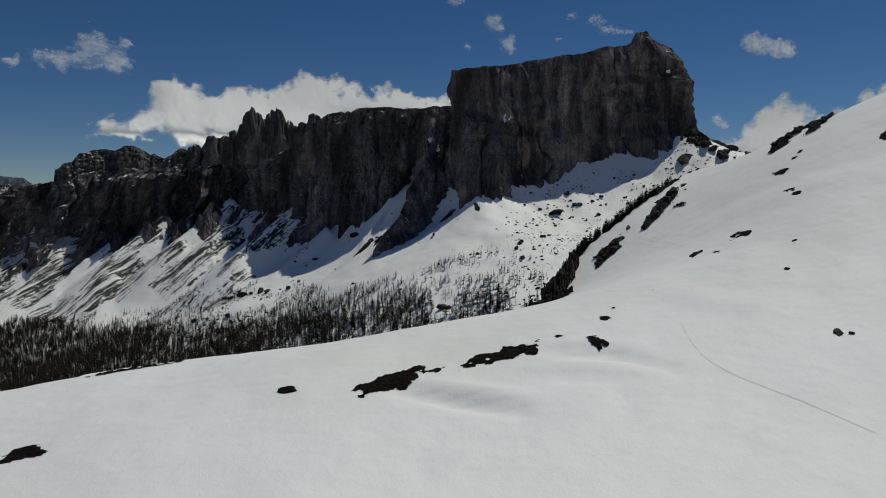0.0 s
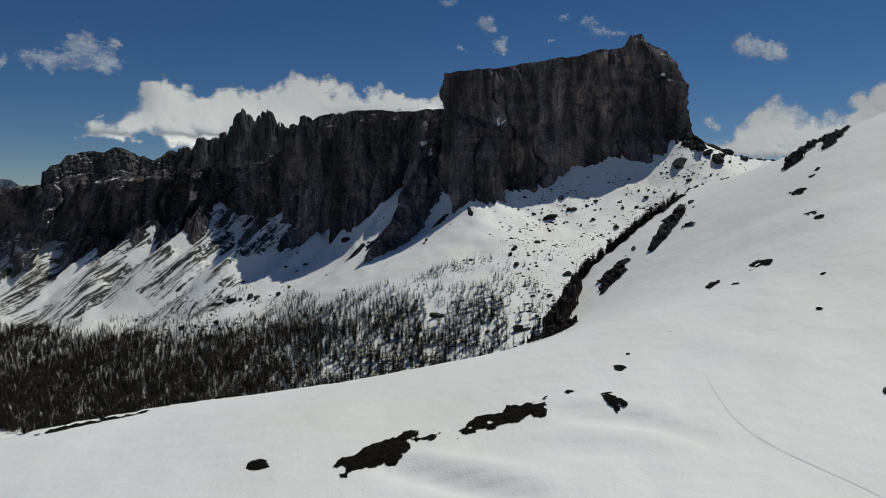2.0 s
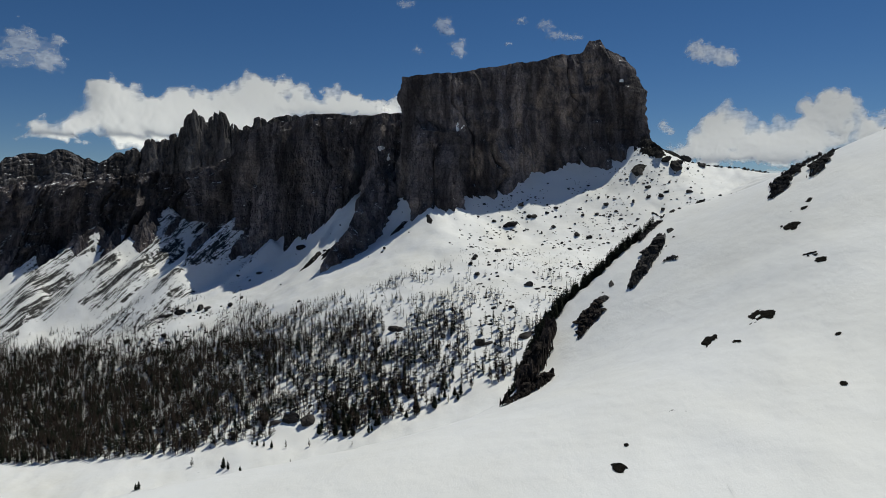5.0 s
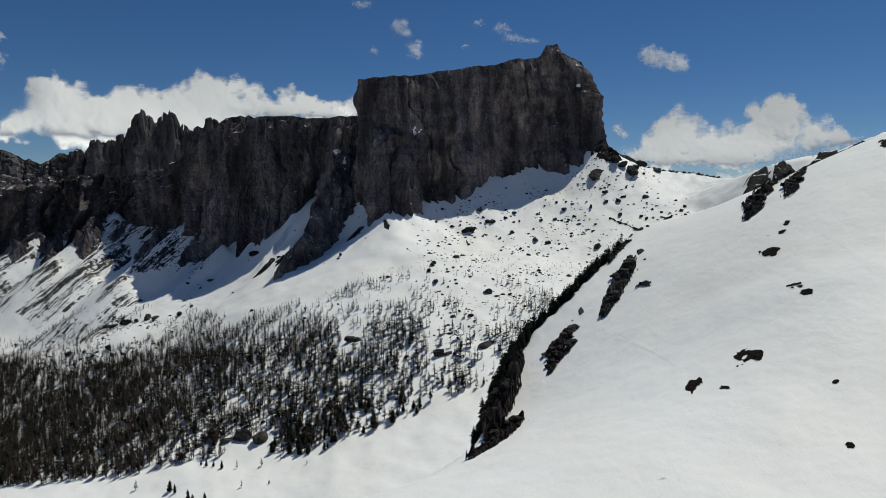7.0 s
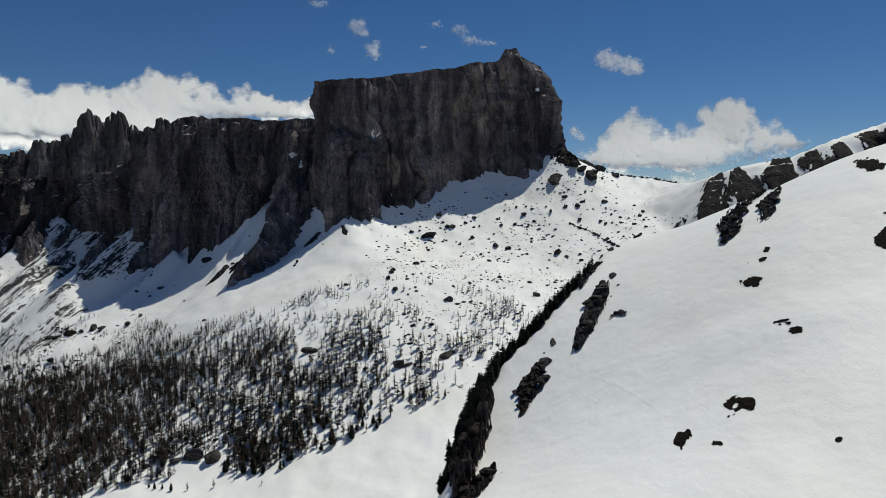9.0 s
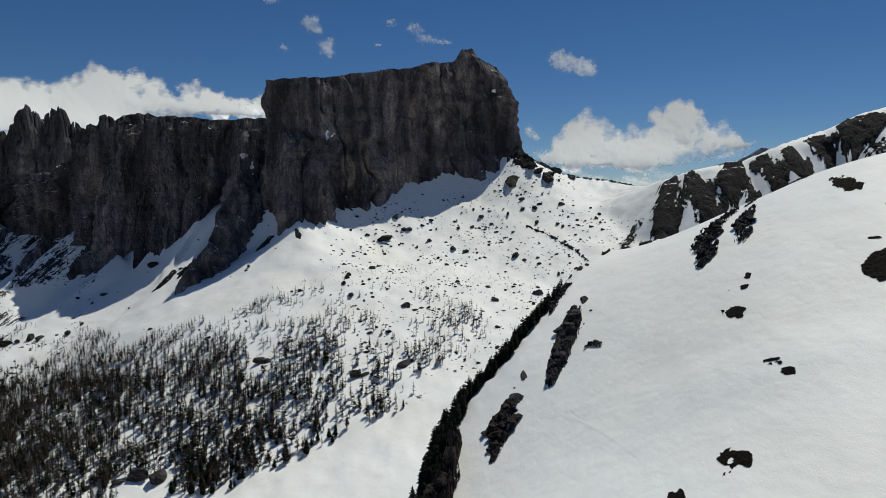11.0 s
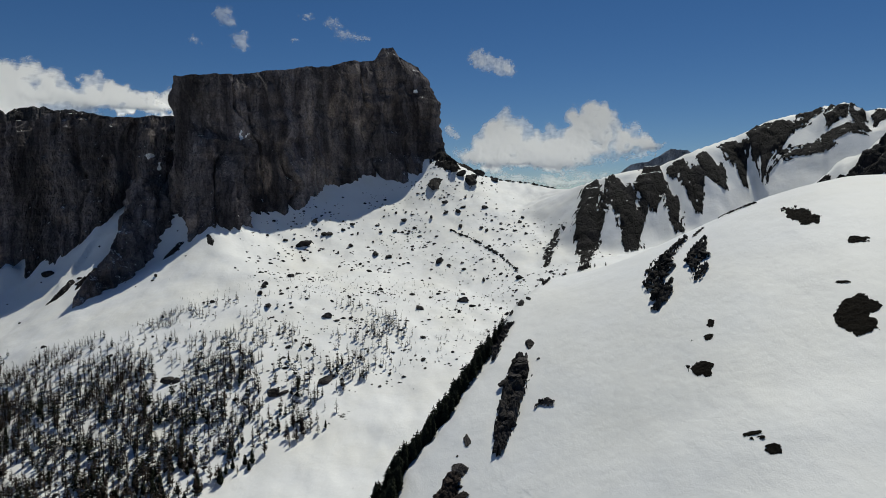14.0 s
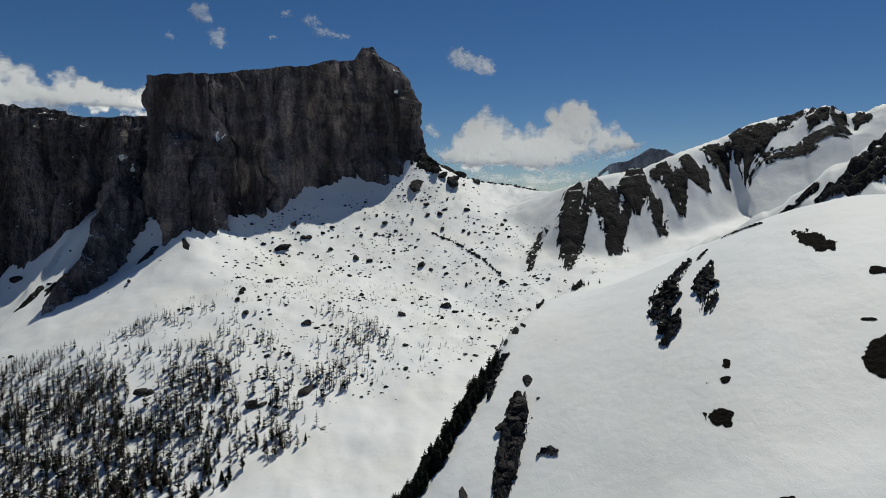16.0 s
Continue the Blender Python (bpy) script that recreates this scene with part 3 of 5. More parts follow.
def rock_walls():
    mesa = tagged(new("mesa"), "dark flat-topped dolomite mesa above snowy scree", "mountain")
    rock_wall("cliff", "dark flat-topped dolomite mesa with sheer fluted walls", 
              [(75, 1560, 60), (52, 1460, 50), (40, 1400, 40), (52, 1345, 20), (70, 1332, 20), (97, 1336, 20), (124, 1344, 26), (193, 1366, 39), (271, 1392, 62),
               (369, 1409, 89), (423, 1410, 92), (474, 1400, 115), (527, 1388, 124), (533, 1440, 118), (540, 1540, 110)],
              [(60, 1560, 238), (34, 1450, 250), (22, 1362, 256), (44, 1350, 260), (105, 1358, 263), (156, 1373, 274), (239, 1398, 291), (294, 1414, 300), (325, 1420, 313),
               (387, 1440, 322), (397, 1444, 327), (408, 1446, 348), (432, 1450, 352), (444, 1450, 334), (466, 1450, 328), (484, 1446, 318), (490, 1470, 310), (490, 1580, 300)],
              620, 190, MAT_ROCK, 11.0, splay=12.0, relief=22.0, jag=3.0, back=260.0, dip=-12.0, craggy=2.6,
              ledges=[(0.64, 4), (0.36, 3)], spots=[(130, 159, 10, 9), (469, 265, 5, 4)], scars=[(276, 101, 30, 36), (345, 235, 34, 62), (305, 190, 14, 50), (200, 120, 16, 30), (412, 270, 18, 60), (250, 200, 10, 50), (160, 90, 12, 30)], parent=mesa)
    rock_wall("buttress", "rough fluted rock buttress at the foot of the mesa",
              [(30, 1375, 30), (38, 1335, 8), (45, 1297, -6), (54, 1278, -8), (70, 1264, -13), (92, 1278, -3), (112, 1308, 14), (130, 1345, 26)],
              [(30, 1390, 150), (36, 1370, 185), (48, 1348, 180), (62, 1334, 158), (84, 1332, 153), (106, 1338, 150), (128, 1342, 150), (140, 1360, 150)],
              170, 150, MAT_ROCK, 17.0, relief=15.0, craggy=4.5, jag=6.0, back=40.0, dip=4.0, sink=14.0, column=11.0, parent=mesa)
    rock_wall("middle_cliff", "dark shaded dolomite wall with snowy chimneys",
              [(-420, 1700, -60), (-333, 1540, -97), (-300, 1520, -90), (-257, 1501, -95), (-220, 1490, -71), (-173, 1480, -59), (-131, 1465, -24), (-84, 1445, 30), (-22, 1440, 39), (40, 1420, 45), (90, 1440, 60)],
              [(-357, 1609, 156), (-292, 1551, 176), (-263, 1538, 185), (-221, 1527, 187), (-195, 1522, 201), (-114, 1495, 201), (-84, 1483, 195), (-21, 1477, 199), (16, 1466, 202), (89, 1477, 205)],
              440, 170, MAT_ROCK, 23.0, splay=16.0, craggy=4.5, relief=20.0, jag=2.5, back=240.0, dip=-8.0,
              gullies=[(-352, 15, 40), (-262, 16, 35), (-84, 14, 45)], spots=[(-11, 110, 4, 14), (-25, 126, 8, 4)])
    rock_wall("lower_buttress", "dark rock buttress standing beside a snow couloir",
              [(-134, 1233, -111), (-112, 1235, -102), (-86, 1246, -92), (-59, 1257, -79), (-36, 1306, -60), (-12, 1327, -40), (-3, 1342, -24), (6, 1354, -4), (15, 1366, 12)],
              [(-130, 1241, -98), (-118, 1251, -77), (-100, 1269, -53), (-81, 1290, -21), (-69, 1349, 15), (-59, 1380, 56), (-44, 1398, 88), (-18, 1398, 84), (4, 1396, 51)],
              240, 110, MAT_ROCK, 37.0, relief=11.0, jag=5.0, back=45.0, dip=-10.0, sink=12.0, column=14.0, craggy=5.0, parent=mesa)
    rock_wall("left_cliff", "long dark dolomite wall cut by snow gullies",
              [(-1500, 1400, -175), (-1129, 1503, -164), (-1042, 1565, -157), (-1004, 1590, -153), (-953, 1644, -123), (-919, 1686, -104), (-842, 1703, -113), (-775, 1680, -132),
               (-731, 1678, -125), (-653, 1699, -98), (-595, 1699, -76), (-555, 1712, -48), (-467, 1655, -67), (-383, 1595, -65), (-324, 1520, -93), (-280, 1530, -90)],
              LEFT_RIM, 640, 130, MAT_ROCK, 41.0, relief=38.0, splay=14.0, craggy=8.0, jag=7.0, back=500.0, dip=-90.0, column=30.0,
              gullies=[(-1050, 30, 55), (-960, 26, 45), (-810, 24, 50), (-700, 26, 55), (-636, 18, 35), (-550, 24, 55), (-482, 20, 45), (-384, 24, 55)], ledges=[(0.72, 8), (0.9, 8)])
    # The two horizon mountains get their haze from the rock colour alone.
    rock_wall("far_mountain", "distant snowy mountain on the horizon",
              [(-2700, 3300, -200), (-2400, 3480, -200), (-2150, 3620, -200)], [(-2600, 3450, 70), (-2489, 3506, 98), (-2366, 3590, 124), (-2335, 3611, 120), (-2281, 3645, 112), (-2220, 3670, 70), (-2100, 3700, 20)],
              90, 30, MAT_HAZE_TINT, 61.0, relief=40.0, jag=8.0, back=200.0, dip=-100.0, column=60.0)
    rock_wall("far_mountain", "distant rock mesa on the horizon, tinted blue-grey for haze",
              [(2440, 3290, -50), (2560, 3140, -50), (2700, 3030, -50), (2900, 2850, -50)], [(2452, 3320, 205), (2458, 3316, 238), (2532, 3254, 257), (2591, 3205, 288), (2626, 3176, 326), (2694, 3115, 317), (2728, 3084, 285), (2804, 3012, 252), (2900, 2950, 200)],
              120, 40, MAT_HAZE_TINT, 67.0, relief=9.0, jag=5.0, back=200.0, dip=-40.0, column=40.0)


rock_walls()


def rock_tower(x, y, top, foot, wide, seed):
    """A free-standing spire: clefts down its sides, a broken tip."""
    a, h = np.meshgrid(np.arange(40) / 40 * 2 * np.pi, np.linspace(0, 1, 44))
    c, n = np.cos(a), np.sin(a)
    r = wide * (0.22 + 0.78 * (1 - h) ** 0.6) * (1 + 0.34 * ridged(c * 1.6 + seed, n * 1.6, h * 1.2, 3) + 0.2 * vnoise(c * 5, n * 5 + seed, h * 9) + 0.14 * vnoise(c * 9, n * 9 + seed, h * 22))
    r = r * (1 - 0.12 * np.floor(h * 6 + vnoise(c * 1.5, n * 1.5, seed)) / 6)
    r[-1] *= 0.3
    z = foot + (top - foot) * (h + 0.07 * vnoise(c * 1.7, n * 1.7 + seed, 2.0) * h)
    lean = wide * 0.25 * fbm(h * 2.2, seed, 1.0, 2)
    return mesh_of("spire", np.stack([x + lean + r * c, y + r * n, z], -1).reshape(-1, 3), grid_faces(40, 44, True), MAT_FAR_ROCK, False)


def spires():
    massif = tagged(new("spire_group"), "cluster of slender grey dolomite towers", "mountain")
    rock_wall("massif", "jagged row of grey rock spires behind the wall",
              [(-1700, 2360, -40), (-1460, 2520, 0), (-1340, 2590, 20), (-1119, 2690, 40), (-870, 2790, 40), (-640, 2850, 60), (-358, 2900, 80), (-250, 2920, 80)],
              [(-1707, 2406, 66), (-1624, 2463, 60), (-1565, 2500, 52), (-1479, 2552, 56), (-1473, 2556, 112), (-1449, 2569, 134), (-1423, 2584, 143), (-1402, 2596, 172), (-1350, 2623, 190), (-1288, 2654, 198),
               (-1257, 2669, 207), (-1231, 2681, 209), (-1183, 2702, 186), (-1129, 2725, 168), (-1101, 2737, 180), (-1073, 2748, 206), (-1049, 2757, 198), (-1008, 2772, 204), (-980, 2782, 180), (-966, 2787, 242),
               (-937, 2797, 250), (-894, 2811, 260), (-870, 2821, 258), (-829, 2833, 305), (-801, 2851, 340), (-773, 2869, 335), (-750, 2885, 345), (-715, 2903, 345),
               (-693, 2919, 310), (-635, 2932, 305), (-580, 2943, 330), (-547, 2950, 330), (-504, 2957, 374), (-444, 2967, 383), (-358, 2979, 377), (-250, 2990, 370)],
              700, 110, MAT_FAR_ROCK, 53.0, relief=22.0, craggy=7.0, jag=7.0, back=200.0, dip=-120.0, column=30.0, ledges=[(0.52, 12), (0.64, 10), (0.74, 12), (0.84, 12), (0.93, 10)], parent=massif)
    for k, (x, top, wide) in enumerate(((-785, 373, 34), (-760, 352, 24), (-727, 362, 26), (-692, 370, 30), (-664, 335, 24), (-543, 350, 32), (-575, 318, 24), (-875, 284, 26), (-905, 262, 24), (-953, 256, 26),
                                        (-823, 309, 24), (-845, 290, 20), (-621, 305, 24), (-640, 318, 20), (-990, 232, 28), (-1040, 226, 30))):
        part("spire", rock_tower(x, 2795 + 12 * (k % 3), top - 6, 60, wide * 1.75, 3.1 * k + 1.7), massif)


spires()


def crag_sheet(name, label, line, tall, mat, step, seed, group="", ragged=0.8, blocks=0, soft=False):
    """Bare rock breaking out of a slope: line of (x, y, half width), a ragged rim, stepped blocks and cracks."""
    pts = np.asarray(line, float)
    s = np.concatenate([[0], np.cumsum(np.hypot(*np.diff(pts[:, :2], axis=0).T))])
    reach = 0.5 * pts[:, 2].mean()
    nu, nv = int(np.clip((s[-1] + 2 * reach) / step, 14, 150)), int(np.clip(3.0 * pts[:, 2].max() / step, 12, 110))
    q, w = np.meshgrid(np.linspace(-reach, s[-1] + reach, nu), np.linspace(-1.5, 1.5, nv), indexing="ij")
    cx, cy, half = (np.interp(q, s, pts[:, k]) for k in range(3))
    way = pts[-1, :2] - pts[0, :2]
    way = way / np.hypot(*way)
    end = np.clip(q, 0, s[-1])
    cx, cy = cx + way[0] * (q - end), cy + way[1] * (q - end)
    gx, gy = cx - way[1] * w * half, cy + way[0] * w * half
    size = max(pts[:, 2].mean(), 1.0)
    finger = fbm((w + 0.25 * q / size) * 2.6, q / size / 2.2, seed, 4, 0.62)
    inside = 1 - np.abs(w) ** 2.4 - (np.abs(q - end) / reach) ** 2 + ragged * finger + 0.4 * ragged * fbm(gx / size * 4, gy / size * 4, seed + 1, 3, 0.6)
    slab = (gx * 0.83 + gy * 0.56) / size * 1.6
    block = fbm(slab, (gy * 0.83 - gx * 0.56) / size * 0.8, seed + 2, 3)
    block = 0.7 * np.floor(block * 3.0) / 3.0 + 0.3 * block
    height = np.clip(inside * 1.7, -0.5, 1) * (0.66 + 0.5 * block + 0.2 * ridged(slab * 1.4, (gy - gx) / size * 1.1, seed + 3, 2)) + 0.03 * fbm(gx / step / 3, gy / step / 3, seed + 4, 2)
    z = ground(gx, gy) + tall * height
    faces = grid_faces(nv, nu)
    keep = (inside.ravel()[faces] > -0.12).all(1)
    used, faces = np.unique(faces[keep], return_inverse=True)
    x0, y0 = float(pts[0, 0]), float(pts[0, 1])
    me = mesh_of(name, (np.stack([gx, gy, z], -1).reshape(-1, 3) - (x0, y0, 0))[used], faces.reshape(-1, 4), mat, soft)
    ob = tagged(new(name, me), label, "rock", group)
    ob.location = (x0, y0, 0)
    rng = np.random.default_rng(int(seed * 10))
    spots = np.argwhere(inside > 0.3)
    for k in range(blocks):
        i, j = spots[int(rng.integers(len(spots)))]
        p = crag(BALL[0], int(rng.integers(1e6)), 0.5)
        turn, big = rng.normal(0.6, 0.35), half[i, j] * rng.uniform(0.28, 0.62)
        ax, ay = math.cos(turn) * big * 1.25, math.sin(turn) * big * 1.25
        bx, by = -math.sin(turn) * big * 0.7, math.cos(turn) * big * 0.7
        px, py = gx[i, j] + p[:, 0] * ax + p[:, 1] * bx, gy[i, j] + p[:, 0] * ay + p[:, 1] * by
        pz = float(z[i, j]) + p[:, 2] * tall * rng.uniform(0.22, 0.42) - 0.12 * tall
        part("block", mesh_of("block", np.stack([px - x0, py - y0, pz], -1), BALL[1], mat, False), ob)
    return ob


def rock_rib(name, label, ax, ay, bx, by, half, tall, seed, rows=54, cells=19, mat=MAT_RIDGE, skew=0.25):
    """A craggy rib of rock lying down the slope from a to b."""
    long = math.hypot(bx - ax, by - ay)
    s, v = np.meshgrid(np.linspace(0, 1, rows), np.linspace(-1, 1, cells), indexing="ij")
    sx, sy = -(by - ay) / long, (bx - ax) / long
    fade = np.clip(np.minimum(0.45 + s / 0.2, (1 - s) / 0.35), 0, 1) ** 0.6
    ragged = 1.1 + 0.6 * fbm(s * long / 22, v * 0.8, seed, 6, 0.62)
    wob = half * 0.5 * fbm(s * long / 45, seed, 0.5, 3)
    s = s * 1.05 - 0.05
    half, tall = half * 1.08, tall * 0.72
    x = ax + (bx - ax) * s + sx * (v * half * fade * ragged + wob)
    y = ay + (by - ay) * s + sy * (v * half * fade * ragged + wob)
    ridge = np.clip(1 - np.abs(v - skew) / np.where(v > skew, 1 - skew, 1 + skew), 0, 1)
    z = ground(x, y) + tall * fade * (ridge * (0.7 + 0.22 * ridged(s * long / 34, v * 1.1, seed + 3, 3)) + 0.16 * fbm(x / 5, y / 5, seed, 4)) - 0.22 * tall - tall * 0.5 * (np.abs(v) > 0.99)
    me = mesh_of(name, np.stack([x, y, z], -1).reshape(-1, 3), grid_faces(cells, rows), mat, False)
    return tagged(new(name, me), label, "rock", "ribs of the ridge")


def ridge_ribs():
    for k, rib in enumerate(RIBS):
        rib = rib[:-1] + [(rib[-1][0], rib[-1][1], 0.6 * rib[-1][2])]
        crag_sheet("rock_rib", "black craggy rock rib between snow gullies", rib, 0.06 * max(p[2] for p in rib) + 1.5, MAT_RIDGE, 1.6, 7.3 * k + 2, "ribs of the ridge", 0.8, soft=True)
    for k, (ax, ay, bx, by, half, tall) in enumerate(((-140, 1330, -178, 1300, 12, 16), (-104, 1336, -135, 1296, 16, 22), (-72, 1336, -96, 1300, 14, 18), (-34, 1336, -52, 1308, 12, 14), (22, 1292, -4, 1268, 11, 9), (60, 1268, 66, 1240, 5, 4))):
        rock_rib("rock_rib", "dark rock toe below the buttress", ax, ay, bx, by, half, tall, 5.9 * k + 401)
    for k, (ax, ay, bx, by, half, tall) in enumerate(((-735, 1700, -722, 1622, 30, 46), (-665, 1705, -660, 1600, 26, 50), (-596, 1720, -585, 1612, 30, 58), (-515, 1700, -528, 1640, 20, 34), (-432, 1640, -420, 1520, 28, 50), (-330, 1540, -338, 1486, 20, 34), (-790, 1690, -800, 1610, 30, 46), (-890, 1690, -880, 1610, 34, 50))):
        rock_rib("rock_buttress", "dark rounded rock buttress at the foot of the wall", ax, ay, bx, by, half, tall, 9.7 * k + 501, 70, 31, MAT_ROCK, 0.1)
    crag_sheet("rock_rib", "black rock crest rising from the near snow", [(600, 486, 16), (556, 498, 15), (523, 503, 9), (500, 512, 4)], 6, MAT_RIDGE, 0.9, 301.0, "ribs of the ridge", 0.6)
    crag_sheet("rock_rib", "low black rock strip on the snow", [(512, 526, 4), (496, 540, 5), (484, 556, 3)], 2.5, MAT_RIDGE, 0.6, 309.0, "ribs of the ridge", 0.8)
    rock_rib("rock_rib", "dark rock shoulder below the end of the mesa", 500, 1402, 545, 1350, 20, 26, 313.0)
    rock_rib("rock_rib", "dark rock shoulder below the end of the mesa", 545, 1385, 580, 1345, 9, 9, 317.0)
    rock_rib("rock_rib", "broken dark rock under the mesa wall", 482, 1345, 470, 1318, 10, 5, 321.0)


ridge_ribs()


# ---- trees ----
def blades(roots, tips, widths, sag, light=False):
    """Flat diamond blades with a folded middle, one for each branch: verts, triangles."""
    roots, tips = np.asarray(roots, float), np.asarray(tips, float)
    along = tips - roots
    side = np.cross(along, (0, 0, 1.0))
    side /= np.linalg.norm(side, axis=1, keepdims=True) + 1e-9
    mid = roots + along * 0.55 + np.array([0, 0, 1.0]) * np.asarray(sag)[:, None]
    w = np.asarray(widths)[:, None] / 2
    low = np.array([0, 0, -0.3]) * np.asarray(widths)[:, None]
    if light:
        verts = np.stack([roots, mid + side * w, tips, mid - side * w], 1).reshape(-1, 3)
        base = np.arange(len(roots))[:, None, None] * 4
        return verts, (base + np.array([[0, 1, 2], [0, 2, 3]])[None]).reshape(-1, 3)
    verts = np.stack([roots, mid + side * w + low, tips, mid - side * w + low, mid], 1).reshape(-1, 3)
    base = np.arange(len(roots))[:, None, None] * 5
    faces = (base + np.array([[0, 1, 4], [1, 2, 4], [2, 3, 4], [3, 0, 4]])[None]).reshape(-1, 3)
    return verts, faces


def trunk_shape(height, radius, rng, sides=5, rows=4, bend=0.03):
    h = np.linspace(0, 1, rows)
    a = np.arange(sides) / sides * 2 * np.pi
    shift = np.cumsum(rng.normal(0, bend, (rows, 2)), 0) * height * 0.3
    shift -= shift[0]
    r = radius * (1 - 0.93 * h) * (1 + 0.5 * np.exp(-h * 14))
    v = np.stack([shift[:, None, 0] + r[:, None] * np.cos(a), shift[:, None, 1] + r[:, None] * np.sin(a), (h * height - 0.4)[:, None] + 0 * a], -1).reshape(-1, 3)
    q = grid_faces(sides, rows, True)
    return v, np.concatenate([q[:, [0, 1, 2]], q[:, [0, 2, 3]]]), shift[-1] / height


def conifer_shape(seed, whorls, arms, height=10.0, light=False):
    """Dark stone pine or spruce: drooping tiers of needle sprays."""
    rng = np.random.default_rng(seed)
    tv, tf, drift = trunk_shape(height, 0.2, rng, 3 if light else 5, 2 if light else 4)
    root, tip, wide, sag = [], [], [], []
    for k in range(whorls):
        f = (k + rng.uniform(-0.3, 0.3)) / whorls
        z = height * (0.08 + 0.9 * max(f, 0))
        reach = height * (0.25 * (1 - f) ** 0.6 * min(1, 0.6 + 3 * f) + 0.03) * rng.uniform(0.75, 1.15)
        for j in range(arms):
            b = (j + rng.uniform(-0.35, 0.35)) / arms * 2 * math.pi + k * 1.3
            out = reach * rng.uniform(0.6, 1.15)
            root.append((drift[0] * z, drift[1] * z, z))
            tip.append((drift[0] * z + out * math.cos(b), drift[1] * z + out * math.sin(b), z - out * rng.uniform(0.05, 0.4)))
            wide.append(out * rng.uniform(0.5, 0.85)), sag.append(out * 0.16)
    for _ in range(3):
        root.append((drift[0] * height, drift[1] * height, height * 0.9)), tip.append((drift[0] * height + rng.normal(0, 0.1), drift[1] * height + rng.normal(0, 0.1), height * 1.02))
        wide.append(0.35), sag.append(0.0)
    return (tv, tf), blades(root, tip, wide, sag, light)


def larch_shape(seed, whorls, arms, height=13.0, light=False):
    """Leafless spring larch: thin trunk, sparse brown upswept twigs."""
    rng = np.random.default_rng(seed)
    tv, tf, drift = trunk_shape(height, 0.25, rng, 3 if light else 5, 2 if light else 4)
    root, tip, wide, sag = [], [], [], []
    for k in range(whorls):
        f = (k + rng.uniform(-0.4, 0.4)) / whorls
        z = height * (0.2 + 0.78 * max(f, 0))
        reach = height * (0.17 * (1 - f) ** 0.8 + 0.03)
        for j in range(arms):
            b = rng.uniform(0, 2 * math.pi)
            out = reach * rng.uniform(0.5, 1.2)
            root.append((drift[0] * z, drift[1] * z, z))
            tip.append((drift[0] * z + out * math.cos(b), drift[1] * z + out * math.sin(b), z + out * rng.uniform(-0.15, 0.45)))
            wide.append(out * rng.uniform(0.35, 0.65)), sag.append(-out * 0.08)
    return (tv, tf), blades(root, tip, wide, sag, light)


def tree_thing(name, label, category, group, shape, crown_mat, crown_name):
    (tv, tf), (cv, cf) = shape
    ob = tagged(new(name), label, category, group)
    part("trunk", mesh_of(name + "_trunk", tv, tf, MAT_BARK), ob)
    part(crown_name, mesh_of(name + "_crown", cv, cf, crown_mat, False), ob)
    return ob


def place_tree(models, x, y, height, tall, rng, first):
    """A copy of one of the models at a place; the models themselves serve first."""
    k = int(rng.integers(len(models)))
    s = height / tall
    z = float(ground(np.array([x]), np.array([y]))[0])
    m = pose(x, y, z, rng.normal(0, 2), rng.normal(0, 2), rng.uniform(0, 360)) @ Matrix.Diagonal((s * rng.uniform(0.85, 1.2), s * rng.uniform(0.85, 1.2), s, 1))
    if k in first:
        first.discard(k)
        models[k].matrix_basis = m
    else:
        copy_thing(models[k], Matrix(m)).matrix_basis = m


CONIFERS = [tree_thing("conifer", "dark green conifer rooted on the snowy slope", "tree", "dark conifers", conifer_shape(100 + k, 16, 8), MAT_NEEDLE, "crown") for k in range(5)]
LARCHES = [tree_thing("larch", "bare brown larch standing in snow", "tree", "bare larches", larch_shape(200 + k, 17, 4), MAT_TWIG, "crown") for k in range(6)]
UNUSED_CONIFERS, UNUSED_LARCHES = set(range(5)), set(range(6))


def brow_trees():
    """Close row of conifers below the edge of the near hill."""
    rng = np.random.default_rng(5)
    line = [(46, 264), (51, 273), (58, 286), (67, 296), (80, 302), (91, 311), (103, 320), (114, 332)]
    steps = [math.dist(a, b) for a, b in zip(line, line[1:])]
    total = sum(steps)
    for k in range(290):
        along = (k + rng.uniform(-0.4, 0.4)) / 290
        s = along * total
        for (ax, ay), (bx, by), step in zip(line, line[1:], steps):
            if s <= step or (bx, by) == line[-1]:
                break
            s -= step
        f = min(max(s / step, 0), 1)
        nx, ny = -(by - ay) / step, (bx - ax) / step
        out = 0.4 + 9.5 * rng.uniform()
        place_tree(CONIFERS, ax + f * (bx - ax) + nx * out, ay + f * (by - ay) + ny * out, (2.8 + 3.2 * rng.uniform() + 0.42 * out) * (0.7 + 0.5 * float(smooth(0.0, 0.3, along)) - 0.3 * along), 10.0, rng, UNUSED_CONIFERS)
    for x, y, h in ((166, 385, 3.2), (170, 387, 2.6), (150, 376, 2.4), (186, 397, 3.0), (190, 399, 2.4), (194, 400, 2.8), (198, 402, 2.2), (128, 357, 2.5), (133, 361, 2.2), (205, 403, 2.2)):
        place_tree(CONIFERS, x, y, h, 10.0, rng, UNUSED_CONIFERS)


WOOD = [(-925, 1415), (-699, 1436), (-447, 1398), (-293, 1330), (-215, 1190), (-111, 1095), (-35, 1085), (75, 1090), (163, 1050), (260, 985), (310, 910), (258, 850), (196, 800), (131, 742),
        (84, 735), (28, 722), (-35, 708), (-103, 740), (-160, 752), (-218, 750), (-292, 771), (-360, 792), (-459, 822), (-900, 990)]


